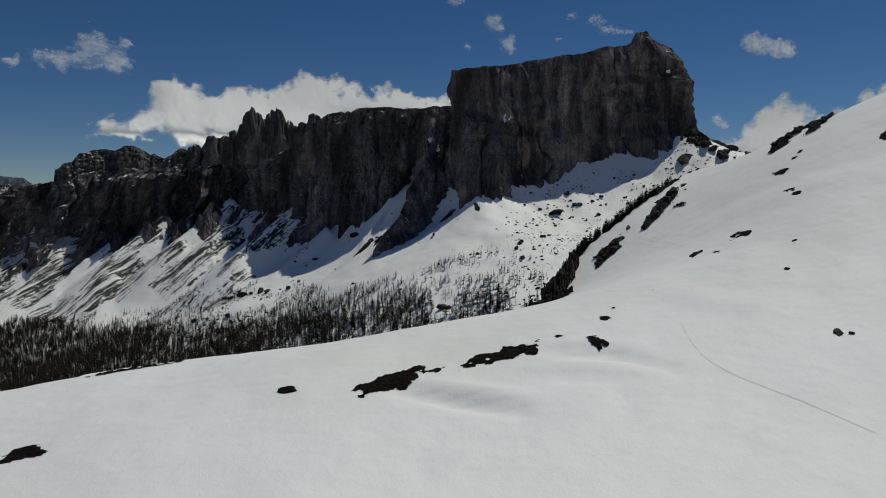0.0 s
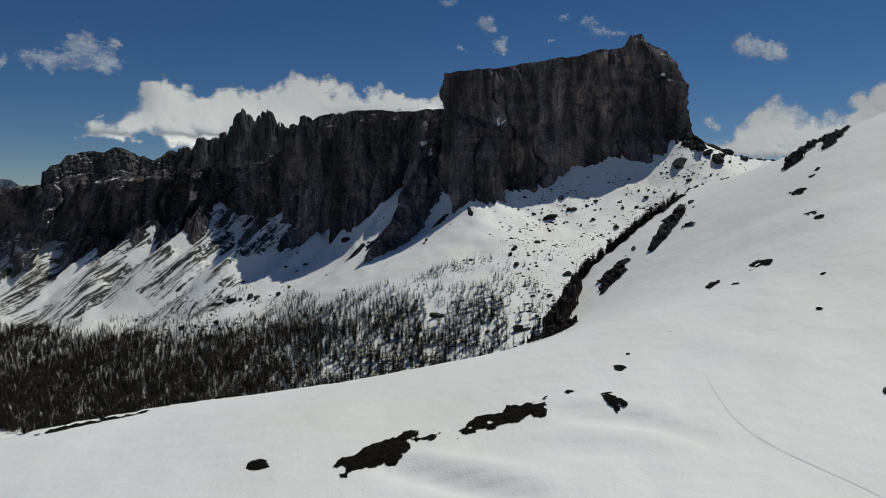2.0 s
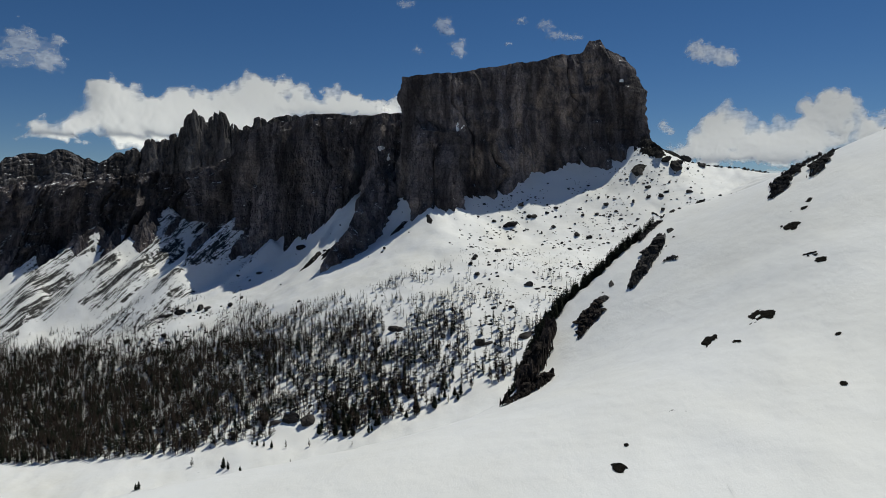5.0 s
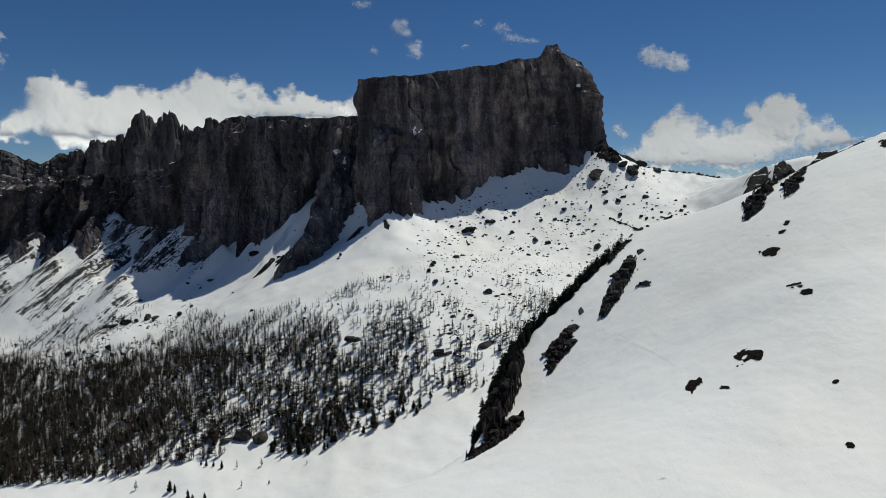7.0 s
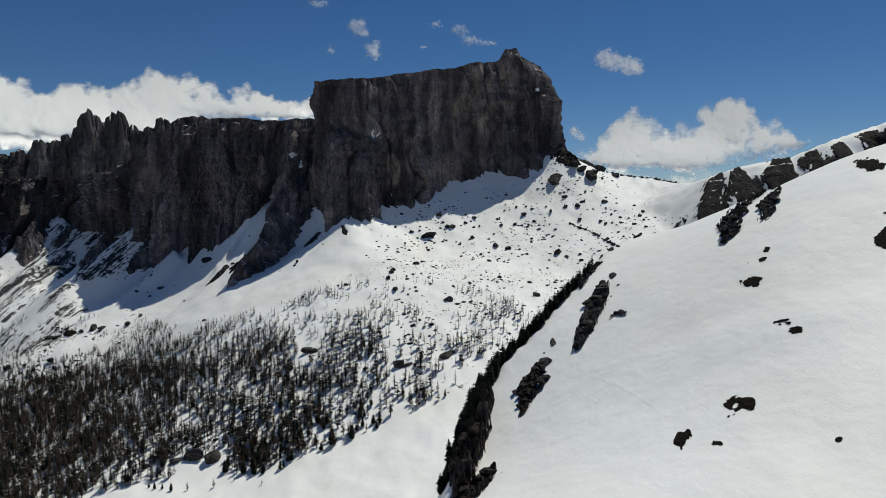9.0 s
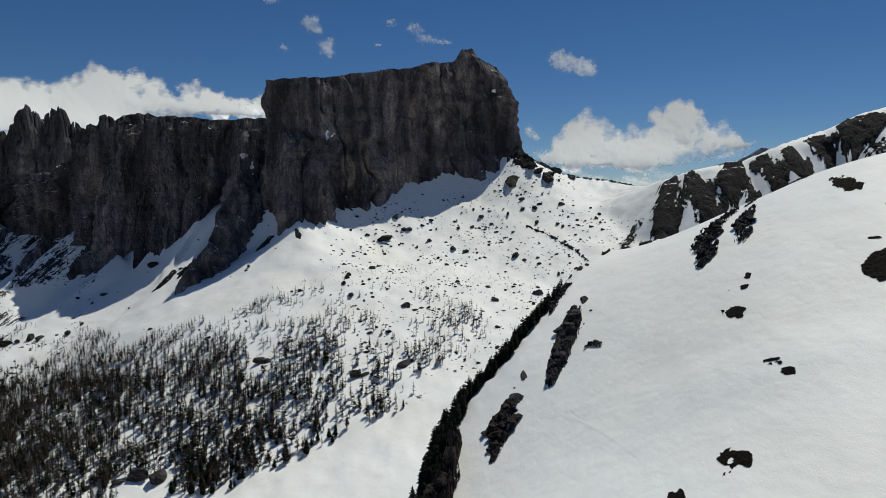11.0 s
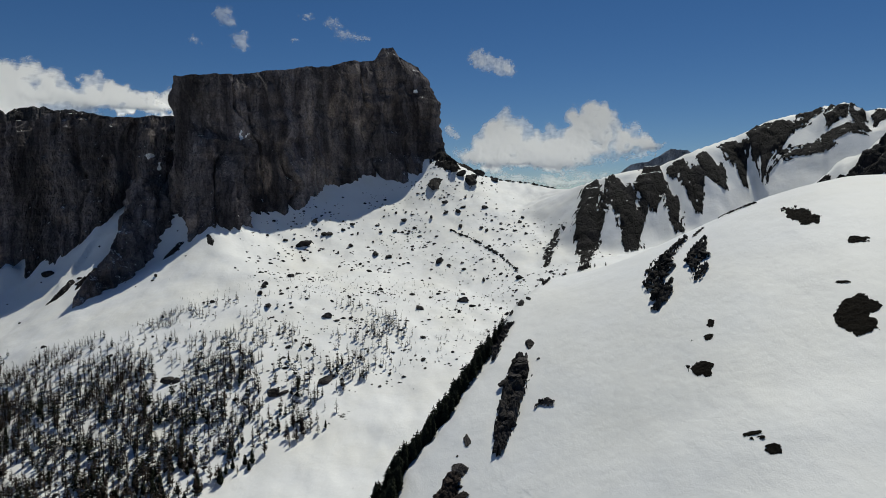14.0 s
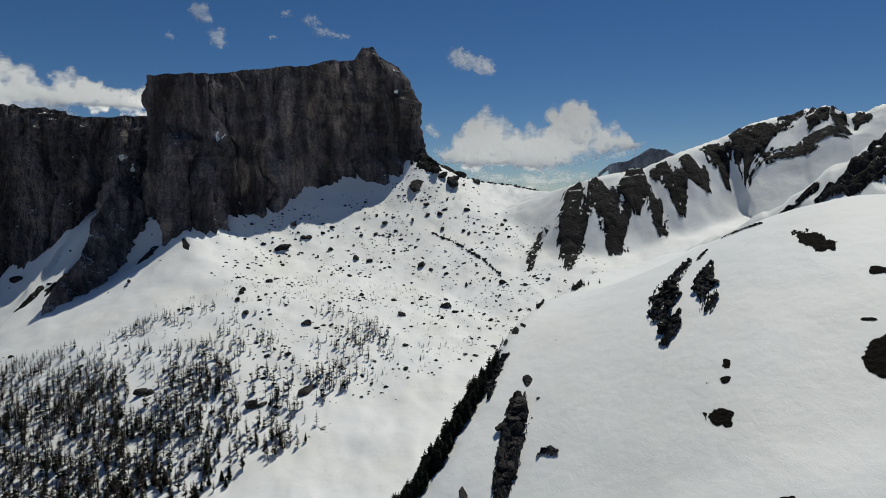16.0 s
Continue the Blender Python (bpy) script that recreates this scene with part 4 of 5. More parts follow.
WOOD_BOULDERS = ((102, 832, 15), (110, 828, 9), (157, 833, 13), (165, 838, 8), (-1, 922, 16), (8, 916, 9), (-115, 770, 17), (-94, 760, 19), (-131, 774, 12), (60, 870, 10))


def scatter_wood():
    """Places of the trees: x, y, height, dark or not, nearest first."""
    rng = np.random.default_rng(8)
    x, y = rng.uniform(-925, 460, 54000), rng.uniform(700, 1440, 54000)
    low = y + 0.55 * x
    thick = 0.17 + 0.6 * smooth(1070, 850, low) * smooth(210, -170, x) + 0.24 * smooth(980, 860, low) + 0.32 * smooth(-150, -420, x) * smooth(1020, 900, low) + 0.3 * fbm(x / 60, y / 60, 3.0, 3)
    thick = thick * (1 - 0.35 * within(x, y, [(-600, 1400), (-340, 1300), (-300, 1170), (-470, 1150)]))
    edge = within(x, y, WOOD)
    sparse = within(x, y, [(-250, 1200), (-60, 1080), (60, 1130), (200, 1150), (330, 1080), (430, 930), (380, 830), (250, 800), (100, 900)])
    keep = rng.uniform(0, 1, 54000) < np.where(edge, (0.78 + 0.3 * smooth(860, 1000, low)) * thick, np.where(sparse, 0.15, 0))
    x, y, edge = x[keep], y[keep], edge[keep]
    height = np.where(edge, rng.uniform(9, 18, len(x)), rng.uniform(2.0, 6.5, len(x))) * (1 - 0.35 * smooth(900, 1080, y + 0.55 * x))
    dark = rng.uniform(0, 1, len(x)) < 0.17 + 0.1 * smooth(980, 860, y + 0.55 * x) + 0.14 * fbm(x / 45, y / 45, 4.4, 3)
    # openings in front of the largest boulders
    clear = np.ones(len(x), bool)
    for bx, by, size in WOOD_BOULDERS:
        clear &= ~((np.abs(x - bx) < 0.75 * size) & (y < by + 0.5 * size) & (y > by - 1.6 * size))
    x, y, height, dark = x[clear], y[clear], height[clear], dark[clear]
    order = np.argsort(np.hypot(x - 20, y - 150))
    return x[order], y[order], height[order], dark[order]


def joined_trees(name, label, shapes, tall, x, y, height, mat, rng):
    z = ground(x, y)
    verts, faces, start = [], [], 0
    for k in range(len(x)):
        (tv, tf), (cv, cf) = shapes[k % len(shapes)]
        v, f = np.concatenate([tv, cv]), np.concatenate([tf, cf + len(tv)])
        a, s = rng.uniform(0, 2 * math.pi), height[k] / tall
        c, n = math.cos(a) * s * rng.uniform(0.85, 1.2), math.sin(a) * s * rng.uniform(0.85, 1.2)
        verts.append(np.stack([x[k] + v[:, 0] * c - v[:, 1] * n, y[k] + v[:, 0] * n + v[:, 1] * c, z[k] + v[:, 2] * s], -1))
        faces.append(f + start)
        start += len(v)
    tagged(new(name, mesh_of(name, np.concatenate(verts), np.concatenate(faces), mat, False)), label, "trees", kind="stuff")


def wood():
    rng = np.random.default_rng(9)
    x, y, height, dark = scatter_wood()
    single_dark, single_bare = np.where(dark)[0][:70], np.where(~dark)[0][:230]
    for k in single_dark:
        place_tree(CONIFERS, x[k], y[k], height[k] * 0.85, 10.0, rng, UNUSED_CONIFERS)
    for k in single_bare:
        place_tree(LARCHES, x[k], y[k], height[k], 13.0, rng, UNUSED_LARCHES)
    rest = np.ones(len(x), bool)
    rest[single_dark] = rest[single_bare] = False
    d, b = rest & dark, rest & ~dark
    joined_trees("conifer_wood", "dark conifers scattered through the leafless wood", [conifer_shape(300 + k, 8, 5, light=True) for k in range(6)], 10.0, x[d], y[d], height[d] * 1.0, MAT_NEEDLE, rng)
    joined_trees("larch_wood", "wood of bare brown larches on snow", [larch_shape(400 + k, 11, 4, light=True) for k in range(8)], 13.0, x[b], y[b], height[b], MAT_TWIG, rng)


def valley_trees():
    rng = np.random.default_rng(6)
    place_tree(CONIFERS, -169.8, 703.8, 11.5, 10.0, rng, UNUSED_CONIFERS)
    place_tree(CONIFERS, -163.1, 698.0, 9.2, 10.0, rng, UNUSED_CONIFERS)
    place_tree(CONIFERS, -145.6, 672.6, 12.6, 10.0, rng, UNUSED_CONIFERS)
    place_tree(CONIFERS, -140.4, 667.3, 10.3, 10.0, rng, UNUSED_CONIFERS)
    place_tree(CONIFERS, -130.5, 669.2, 8.0, 10.0, rng, UNUSED_CONIFERS)
    place_tree(CONIFERS, -148.7, 740.1, 5.8, 10.0, rng, UNUSED_CONIFERS)
    place_tree(CONIFERS, -142.2, 733.8, 6.9, 10.0, rng, UNUSED_CONIFERS)
    place_tree(CONIFERS, -134.7, 729.9, 5.8, 10.0, rng, UNUSED_CONIFERS)
    place_tree(CONIFERS, -125.5, 722.7, 8.0, 10.0, rng, UNUSED_CONIFERS)
    place_tree(CONIFERS, -26.6, 709.0, 9.2, 10.0, rng, UNUSED_CONIFERS)
    place_tree(CONIFERS, -23.3, 709.6, 6.9, 10.0, rng, UNUSED_CONIFERS)
    place_tree(LARCHES, -110.3, 718.1, 9.2, 13.0, rng, UNUSED_LARCHES)
    place_tree(LARCHES, -86.2, 712.7, 9.2, 13.0, rng, UNUSED_LARCHES)
    place_tree(LARCHES, -100.5, 682.1, 8.0, 13.0, rng, UNUSED_LARCHES)
    place_tree(CONIFERS, -75.7, 678.9, 3.4, 10.0, rng, UNUSED_CONIFERS)
    place_tree(LARCHES, -205.0, 721.2, 10.3, 13.0, rng, UNUSED_LARCHES)
    place_tree(CONIFERS, -247.2, 687.2, 6.9, 10.0, rng, UNUSED_CONIFERS)
    place_tree(CONIFERS, -245.4, 689.2, 8.0, 10.0, rng, UNUSED_CONIFERS)
    place_tree(CONIFERS, -194.1, 673.7, 9.2, 10.0, rng, UNUSED_CONIFERS)
    place_tree(LARCHES, -182.3, 668.0, 8.0, 13.0, rng, UNUSED_LARCHES)
    place_tree(LARCHES, -68.6, 715.3, 5.8, 13.0, rng, UNUSED_LARCHES)
    place_tree(LARCHES, -42.6, 695.0, 4.6, 13.0, rng, UNUSED_LARCHES)
    place_tree(CONIFERS, -163.2, 663.1, 5.8, 10.0, rng, UNUSED_CONIFERS)


valley_trees()


brow_trees()
wood()


# ---- rocks and bare ground ----
def ball(subdivisions):
    bm = bmesh.new()
    bmesh.ops.create_icosphere(bm, subdivisions=subdivisions, radius=1.0)
    v = np.array([p.co for p in bm.verts])
    f = np.array([[p.index for p in face.verts] for face in bm.faces])
    bm.free()
    return v, f


BALL_FINE, BALL = ball(4), ball(3)


def crag(v, seed, sharp=0.28):
    """Ball points pushed into an angular, cracked block."""
    rng = np.random.default_rng(seed)
    r = np.full(len(v), 1.25)
    for _ in range(14):
        n = rng.normal(0, 1, 3)
        n /= np.linalg.norm(n)
        r = np.minimum(r, rng.uniform(0.62, 1.0) / np.maximum(v @ n, 1e-3))
    r = r * (1 + sharp * 0.7 * ridged(v[:, 0] * 1.7 + seed, v[:, 1] * 1.7, v[:, 2] * 1.7, 3) * 0.5 + 0.1 * fbm(v[:, 0] * 6, v[:, 1] * 6, v[:, 2] * 6 + seed, 3))
    return v * r[:, None]


OUTCROPS = []


def outcrop(x, y, a, b, tall, flat=0.26):
    """Rock breaking through the snow: a and b are its half axes on the ground."""
    v, f = BALL_FINE
    seed = 500 + len(OUTCROPS)
    p = crag(v, seed, 0.5)
    gx, gy = x + p[:, 0] * a[0] + p[:, 1] * b[0], y + p[:, 0] * a[1] + p[:, 1] * b[1]
    z = ground(gx, gy) + p[:, 2] * max(tall * flat, 0.5) - 0.12 * tall * flat
    me = mesh_of("outcrop", np.stack([gx, gy, z], -1) - (x, y, 0), f, MAT_STONE, False)
    ob = tagged(new("rock_outcrop", me), "dark craggy rock outcrop breaking through snow", "rock", "outcrops on the hill")
    ob.location = (x, y, 0)
    OUTCROPS.append(ob)


PATCHES = []


def turf_patch(x, y, a, b, tall):
    """Ground laid bare by the thaw: ragged outline, tufted dark turf standing a little proud."""
    seed = 700 + len(PATCHES)
    la, lb = math.hypot(*a), math.hypot(*b)
    nu, nv = int(min(120, max(16, la * 2 * 1.5 / 0.16))), int(min(90, max(14, lb * 2 * 1.5 / 0.16)))
    u, w = np.meshgrid(np.linspace(-1.5, 1.5, nu), np.linspace(-1.5, 1.5, nv))
    grain = max(0.5, 0.22 * min(la, lb) + 0.25)
    inside = 1 - (np.abs(u) ** 2.2 + np.abs(w) ** 2.4) + (0.7 if lb > 4 else 0.95) * fbm(u * la / grain / 3, w * lb / grain / 3, seed, 4) + 0.2 * fbm(u * la / 0.5, w * lb / 0.5, seed + 2.5, 2)
    gx, gy = x + u * a[0] + w * b[0], y + u * a[1] + w * b[1]
    lift = min(0.45, 0.08 * la + 0.1)
    z = ground(gx, gy) + lift * np.clip(inside * 1.6, -0.6, 1) * (0.7 + 0.5 * fbm(gx / 0.9, gy / 0.9, seed, 3)) + 0.02
    faces = grid_faces(nu, nv)
    keep = (inside.ravel()[faces] > -0.02).all(1)
    if not keep.any():
        keep[:] = True
    used, faces = np.unique(faces[keep], return_inverse=True)
    me = mesh_of("turf", np.stack([gx - x, gy - y, z], -1).reshape(-1, 3)[used], faces.reshape(-1, 4), MAT_TURF)
    ob = tagged(new("bare_patch", me), "dark wet turf laid bare in melting snow", "bare ground", "thawed patches")
    ob.location = (x, y, 0)
    PATCHES.append(ob)


def hill_rocks():
    band = "dark craggy rock band breaking through snow"
    for label, line, tall, mat, ragged in (
            (band, [(105.5, 307, 2.4), (101, 300.5, 3.9), (96, 294, 3.0), (91, 288, 3.4), (84.5, 279.5, 1.9)], 2.2, MAT_STONE, 0.7),
            ("brown rock band tapering down the snow", [(73, 282.5, 2.2), (68, 275.5, 4.2), (64.5, 269.5, 2.3), (61.5, 264.5, 1.0)], 1.8, MAT_BROWN, 0.8),
            ("brown rock cliff at the edge of the gully", [(37, 238, 2.2), (41, 250, 3.6), (46, 262, 4.2), (51, 270, 2.8), (55, 277, 1.4)], 6.5, MAT_BROWN, 0.5),
            ("brown rock spur beside the gully", [(46.5, 243, 1.8), (41, 236, 2.5), (35, 230, 1.9), (29, 224.5, 0.9)], 2.2, MAT_BROWN, 0.6),
            (band, [(180, 322, 1.4), (168, 316.5, 2.6), (160, 310, 3.6), (152, 303, 3.0), (148, 300, 1.4)], 1.8, MAT_STONE, 1.6),
            ("dark craggy knob below a broken rock band", [(150, 296, 2.2), (146, 292.5, 2.9), (140.5, 288.5, 1.3)], 2.2, MAT_STONE, 0.7),
            (band, [(177, 309, 1.4), (169, 304, 3.4), (165, 298, 3.0), (160.5, 292, 1.8), (156, 289, 1.4)], 1.6, MAT_STONE, 1.5),
            ("slab of dark rock at the brow of the hill", [(116, 333, 1.0), (110.5, 329, 1.8), (105, 322, 1.3), (100.5, 315, 0.7)], 1.3, MAT_STONE, 0.8),
            ("low dark rock strip at the brow of the hill", [(206, 331, 0.8), (210, 326, 1.1), (211, 319, 0.7)], 0.7, MAT_STONE, 1.0),
            ("low dark rock strip at the brow of the hill", [(183, 320, 0.6), (188, 323, 0.9), (192, 325, 0.6)], 0.6, MAT_STONE, 1.1),
            ("low dark rock strip at the brow of the hill", [(147, 364, 0.7), (150, 368, 1.0), (154, 371, 0.7)], 0.9, MAT_STONE, 0.9),
            ("low dark rock strip at the brow of the hill", [(182, 391, 1.0), (187, 396, 1.6), (193, 402, 1.2), (200, 411, 0.8)], 1.6, MAT_STONE, 1.0)):
        size = sum(p[2] for p in line) / len(line)
        crag_sheet("rock_outcrop", label, line, tall, mat, 0.2 + 0.07 * size, 811.0 + 3.7 * line[0][0], "outcrops on the hill", ragged, blocks=int(5 + 1.3 * math.dist(line[0][:2], line[-1][:2]) / max(size, 1.0)))
    turf_patch(-9.3, 133.8, (8.0, 6.6), (-1.0, 3.2), 3.7)
    turf_patch(-8.3, 130.3, (1.6, 0.4), (-0.4, 1.5), 1.2)
    turf_patch(12.3, 143.4, (8.6, 4.3), (-0.6, 2.9), 3.2)
    turf_patch(19.4, 145.4, (2.0, 0.8), (-0.2, 3.0), 1.6)
    turf_patch(-31.2, 131.3, (1.9, 0.1), (-0.5, 1.8), 1.5)
    turf_patch(-73.8, 114.4, (3.4, 1.1), (-2.1, 3.0), 2.4)
    turf_patch(39.4, 161.2, (1.3, -0.5), (0.4, 1.5), 0.9)
    turf_patch(26.5, 151.6, (0.9, -0.1), (0.1, 0.8), 0.5)
    turf_patch(43.3, 168.5, (0.5, -0.3), (0.2, 0.7), 0.4)
    turf_patch(90.0, 173.9, (0.8, -0.1), (0.4, 0.9), 0.8)
    turf_patch(-79.0, 171.0, (9.0, 8.0), (-0.9, 1.1), 1.5)
    turf_patch(95.2, 214.5, (3.0, -0.2), (1.3, 3.4), 3.9)
    turf_patch(80.7, 212.6, (2.2, 1.5), (0.4, 2.4), 2.6)
    turf_patch(84.6, 205.7, (0.8, -1.2), (0.5, 0.8), 0.9)
    turf_patch(129.0, 258.3, (1.5, -3.7), (1.7, 2.0), 3.1)
    turf_patch(119.6, 227.1, (0.9, -1.2), (0.6, 0.9), 1.4)
    turf_patch(119.7, 231.6, (1.3, -1.2), (0.4, 0.7), 0.7)
    turf_patch(196.0, 286.5, (-3.2, -9.2), (4.8, 1.6), 7.3)
    turf_patch(188.6, 261.5, (1.3, -2.6), (1.5, 1.0), 1.9)
    turf_patch(162.5, 241.5, (2.6, -3.7), (5.6, 4.5), 12.4)
    turf_patch(142.2, 268.4, (0.5, -1.1), (1.1, 1.2), 2.0)
    turf_patch(138.2, 264.7, (1.0, -0.5), (0.5, 1.0), 1.7)
    turf_patch(120.4, 227.5, (1.0, -1.2), (0.7, 0.7), 2.1)
    turf_patch(120.2, 233.1, (1.7, -1.4), (0.5, 0.6), 1.1)
    turf_patch(186.8, 262.4, (0.3, -0.5), (0.7, 0.5), 1.1)
    turf_patch(101.3, 192.3, (0.8, -0.1), (0.3, 0.6), 1.0)
    turf_patch(170.7, 252.2, (0.8, -1.2), (0.5, 0.4), 1.0)
    turf_patch(33.3, 145.8, (0.7, -3.4), (1.0, 0.3), 2.0)
    turf_patch(35.4, 143.6, (0.9, -1.3), (0.5, 0.5), 1.0)
    turf_patch(33.0, 149.0, (1.4, 0.3), (0.2, 0.5), 0.8)
    outcrop(83.3, 138.9, (0.8, -0.2), (0.6, 1.3), 1.6)
    crag_sheet("rock_outcrop", "small bent rock standing out of the snow", [(98.2, 284.6, 0.8), (99.4, 285.2, 1.1), (100.8, 283.4, 1.2), (101.6, 281.6, 0.8)], 1.2, MAT_STONE, 0.2, 931.0, "outcrops on the hill", 0.6, blocks=4)
    outcrop(111.8, 312.8, (0.6, -1.4), (1.3, 2.2), 3.4)
    outcrop(106.2, 307.9, (0.5, -0.8), (0.6, 1.0), 1.3)
    outcrop(75.2, 283.2, (1.2, -1.7), (0.8, 1.9), 3.0)
    outcrop(80.4, 290.5, (0.6, -0.8), (0.6, 1.4), 2.4)
    outcrop(127.0, 346.1, (1.2, 0.4), (0.9, 2.6), 2.0)
    outcrop(120.8, 341.7, (0.4, -0.8), (0.9, 1.6), 1.5)
    outcrop(131.4, 348.6, (0.4, -0.9), (1.1, 1.9), 1.2)


hill_rocks()

def scattered_stones():
    """Small stones strewn over the boulder field and the floor of the wood."""
    rng = np.random.default_rng(21)
    bv, bf = ball(2)
    forms = [crag(bv, 640 + k, 0.5) for k in range(6)]
    x, y = rng.uniform(-640, 600, 30000), rng.uniform(720, 1430, 30000)
    open_field = smooth(60, 180, x) * smooth(820, 900, y + 0.3 * x) * smooth(1365, 1300, y - 0.1 * x)
    wood_floor = 0.55 * within(x, y, WOOD) * smooth(700, 850, y)
    rubble = 2.2 * within(x, y, [(-640, 1430), (-340, 1320), (-330, 1180), (-470, 1170)])
    wood_floor = np.maximum(wood_floor, rubble)
    chance = np.maximum(open_field * (0.24 + 0.3 * fbm(x / 45, y / 45, 1.9, 3)), wood_floor * (0.15 + 0.5 * fbm(x / 30, y / 30, 2.9, 3)))
    keep = rng.uniform(0, 1, 30000) < chance * 0.75
    x, y = x[keep], y[keep]
    z = ground(x, y)
    size = np.minimum(0.6 + rng.exponential(0.75, len(x)), 4.0)
    verts, faces = [], []
    for k in range(len(x)):
        a = rng.uniform(0, 2 * math.pi)
        v = forms[k % 6] * (size[k], size[k] * rng.uniform(0.55, 1), size[k] * rng.uniform(0.4, 0.8))
        verts.append(np.stack([x[k] + v[:, 0] * math.cos(a) - v[:, 1] * math.sin(a), y[k] + v[:, 0] * math.sin(a) + v[:, 1] * math.cos(a), z[k] + v[:, 2]], -1))
        faces.append(bf + k * len(bv))
    tagged(new("scattered_stones", mesh_of("scattered_stones", np.concatenate(verts), np.concatenate(faces), MAT_STONE, False)), "small dark stones strewn over the snow", "stones", kind="stuff")


scattered_stones()

BOULDERS = [mesh_of("boulder_form", crag(BALL[0], 600 + k) * (1.0, 0.8, 0.72), BALL[1], MAT_STONE, False) for k in range(8)]


def boulder(x, y, size, rng, label="dark grey boulder half sunk in snow"):
    z = float(ground(np.array([x]), np.array([y]))[0])
    ob = tagged(new("boulder", BOULDERS[int(rng.integers(8))]), label, "boulder", "boulders on the slope")
    ob.matrix_basis = pose(x, y, z + size * 0.12, rng.normal(0, 12), rng.normal(0, 12), rng.uniform(0, 360)) @ Matrix.Diagonal((size / 2 * rng.uniform(0.9, 1.5), size / 2 * rng.uniform(0.6, 1.0), size / 2 * rng.uniform(0.7, 1.2), 1))


def slope_boulders():
    rng = np.random.default_rng(12)
    for x, y, size in ((396, 1100, 17), (259, 1275, 15), (212, 1254, 18), (371, 951, 11), (317, 1188, 11), (334, 1169, 11), (475, 1328, 24), (289, 1125, 7), (465, 968, 9),
                       (375, 933, 7), (129, 1105, 10), (123, 1031, 12), (286, 1229, 11), (346, 1253, 8), (370, 1248, 8), (242, 1312, 12), (426, 1191, 6)):
        boulder(x, y, size, rng)
    for x, y, size in WOOD_BOULDERS:
        boulder(x, y, size, rng, "large dark boulder among bare larches")
    for x, y, size in ((542, 1309, 26), (530, 1330, 22), (523, 1346, 24), (555, 1325, 18), (575, 1345, 16), (600, 1318, 12)):
        boulder(x, y, size, rng, "dark rock below the end of the mesa")
    for x, y, size in ((-433, 1324, 13), (-420, 1318, 11), (-400, 1316, 15), (-380, 1312, 12), (-360, 1310, 14), (-345, 1305, 10), (-300, 1290, 13), (-470, 1250, 11), (-440, 1235, 9), (-400, 1230, 12), (-385, 1200, 9), (-365, 1190, 8)):
        boulder(x, y, size, rng, "large dark boulder at the edge of the wood")
    field = [(90, 1040), (170, 1200), (240, 1300), (380, 1340), (520, 1310), (560, 1220), (500, 1120), (470, 960), (390, 850), (260, 900)]
    made = 0
    while made < 120:
        x, y = rng.uniform(60, 600), rng.uniform(840, 1350)
        if within(np.array([x]), np.array([y]), field)[0] and rng.uniform() < 0.6 + 0.5 * float(fbm(x / 50, y / 50, 2.0, 2)):
            boulder(x, y, min(2.0 + rng.exponential(2.6), 11), rng)
            made += 1
    for _ in range(26):
        x = rng.uniform(-330, 60)
        boulder(x, 1290 - 0.25 * x + rng.uniform(-90, 90), 2.0 + rng.exponential(3.0), rng, "dark stone lying on the scree snow")
    rim = [(455, 1192), (468, 1146), (473, 1092), (476, 1040), (473, 990)]
    for k in range(34):
        s = k / 33 * (len(rim) - 1.001)
        i, f = int(s), s - int(s)
        boulder(rim[i][0] + f * (rim[i + 1][0] - rim[i][0]) + rng.normal(0, 1), rim[i][1] + f * (rim[i + 1][1] - rim[i][1]), rng.uniform(3, 6.5), rng, "dark stone in a low rocky rim")
    for k in range(26):
        f = k / 25
        boulder(600 + 85 * f + rng.normal(0, 3), 1345 - 105 * f + rng.normal(0, 3) - 4, rng.uniform(3, 8), rng, "dark stone along the snowy saddle crest")


slope_boulders()


def rock_chips():
    """Broken pieces lying round the outcrops of the near hill."""
    rng = np.random.default_rng(31)
    for ob in list(OUTCROPS):
        cx, cy = ob.location.x, ob.location.y
        for _ in range(1):
            a, r = rng.uniform(0, 2 * math.pi), rng.uniform(2.0, 6.5)
            boulder(cx + r * math.cos(a), cy + r * math.sin(a), rng.uniform(0.4, 1.5), rng, "small dark stone melted out of the snow")


rock_chips()


def ski_track(way, label):
    """Two narrow ruts with pushed-up edges, following the ground."""
    pts = np.asarray(way, float)
    s = np.concatenate([[0], np.cumsum(np.hypot(*np.diff(pts, axis=0).T))])
    n = int(s[-1] / 0.8)
    q = np.linspace(0, s[-1], n)
    x, y = np.interp(q, s, pts[:, 0]), np.interp(q, s, pts[:, 1])
    x, y = (np.convolve(np.pad(c, 8, mode="edge"), np.ones(17) / 17, "valid") for c in (x, y))
    d = np.stack([np.gradient(x), np.gradient(y)], -1)
    d /= np.linalg.norm(d, axis=1, keepdims=True)
    across = 0.45 * np.array([-0.75, -0.55, -0.4, -0.25, -0.1, 0.1, 0.25, 0.4, 0.55, 0.75])
    rise = 0.1 * np.array([-0.05, 0.13, -0.02, -0.02, 0.12, 0.12, -0.02, -0.02, 0.13, -0.05])
    gx, gy = x[:, None] - d[:, 1:] * across, y[:, None] + d[:, :1] * across
    z = ground(gx, gy) + rise * (1 + 0.5 * vnoise(q[:, None] / 2, across * 3)) + 0.05
    tagged(new("ski_track", mesh_of("ski_track", np.stack([gx, gy, z], -1).reshape(-1, 3), grid_faces(len(across), n), MAT_SNOW)), label, "track", kind="structure")


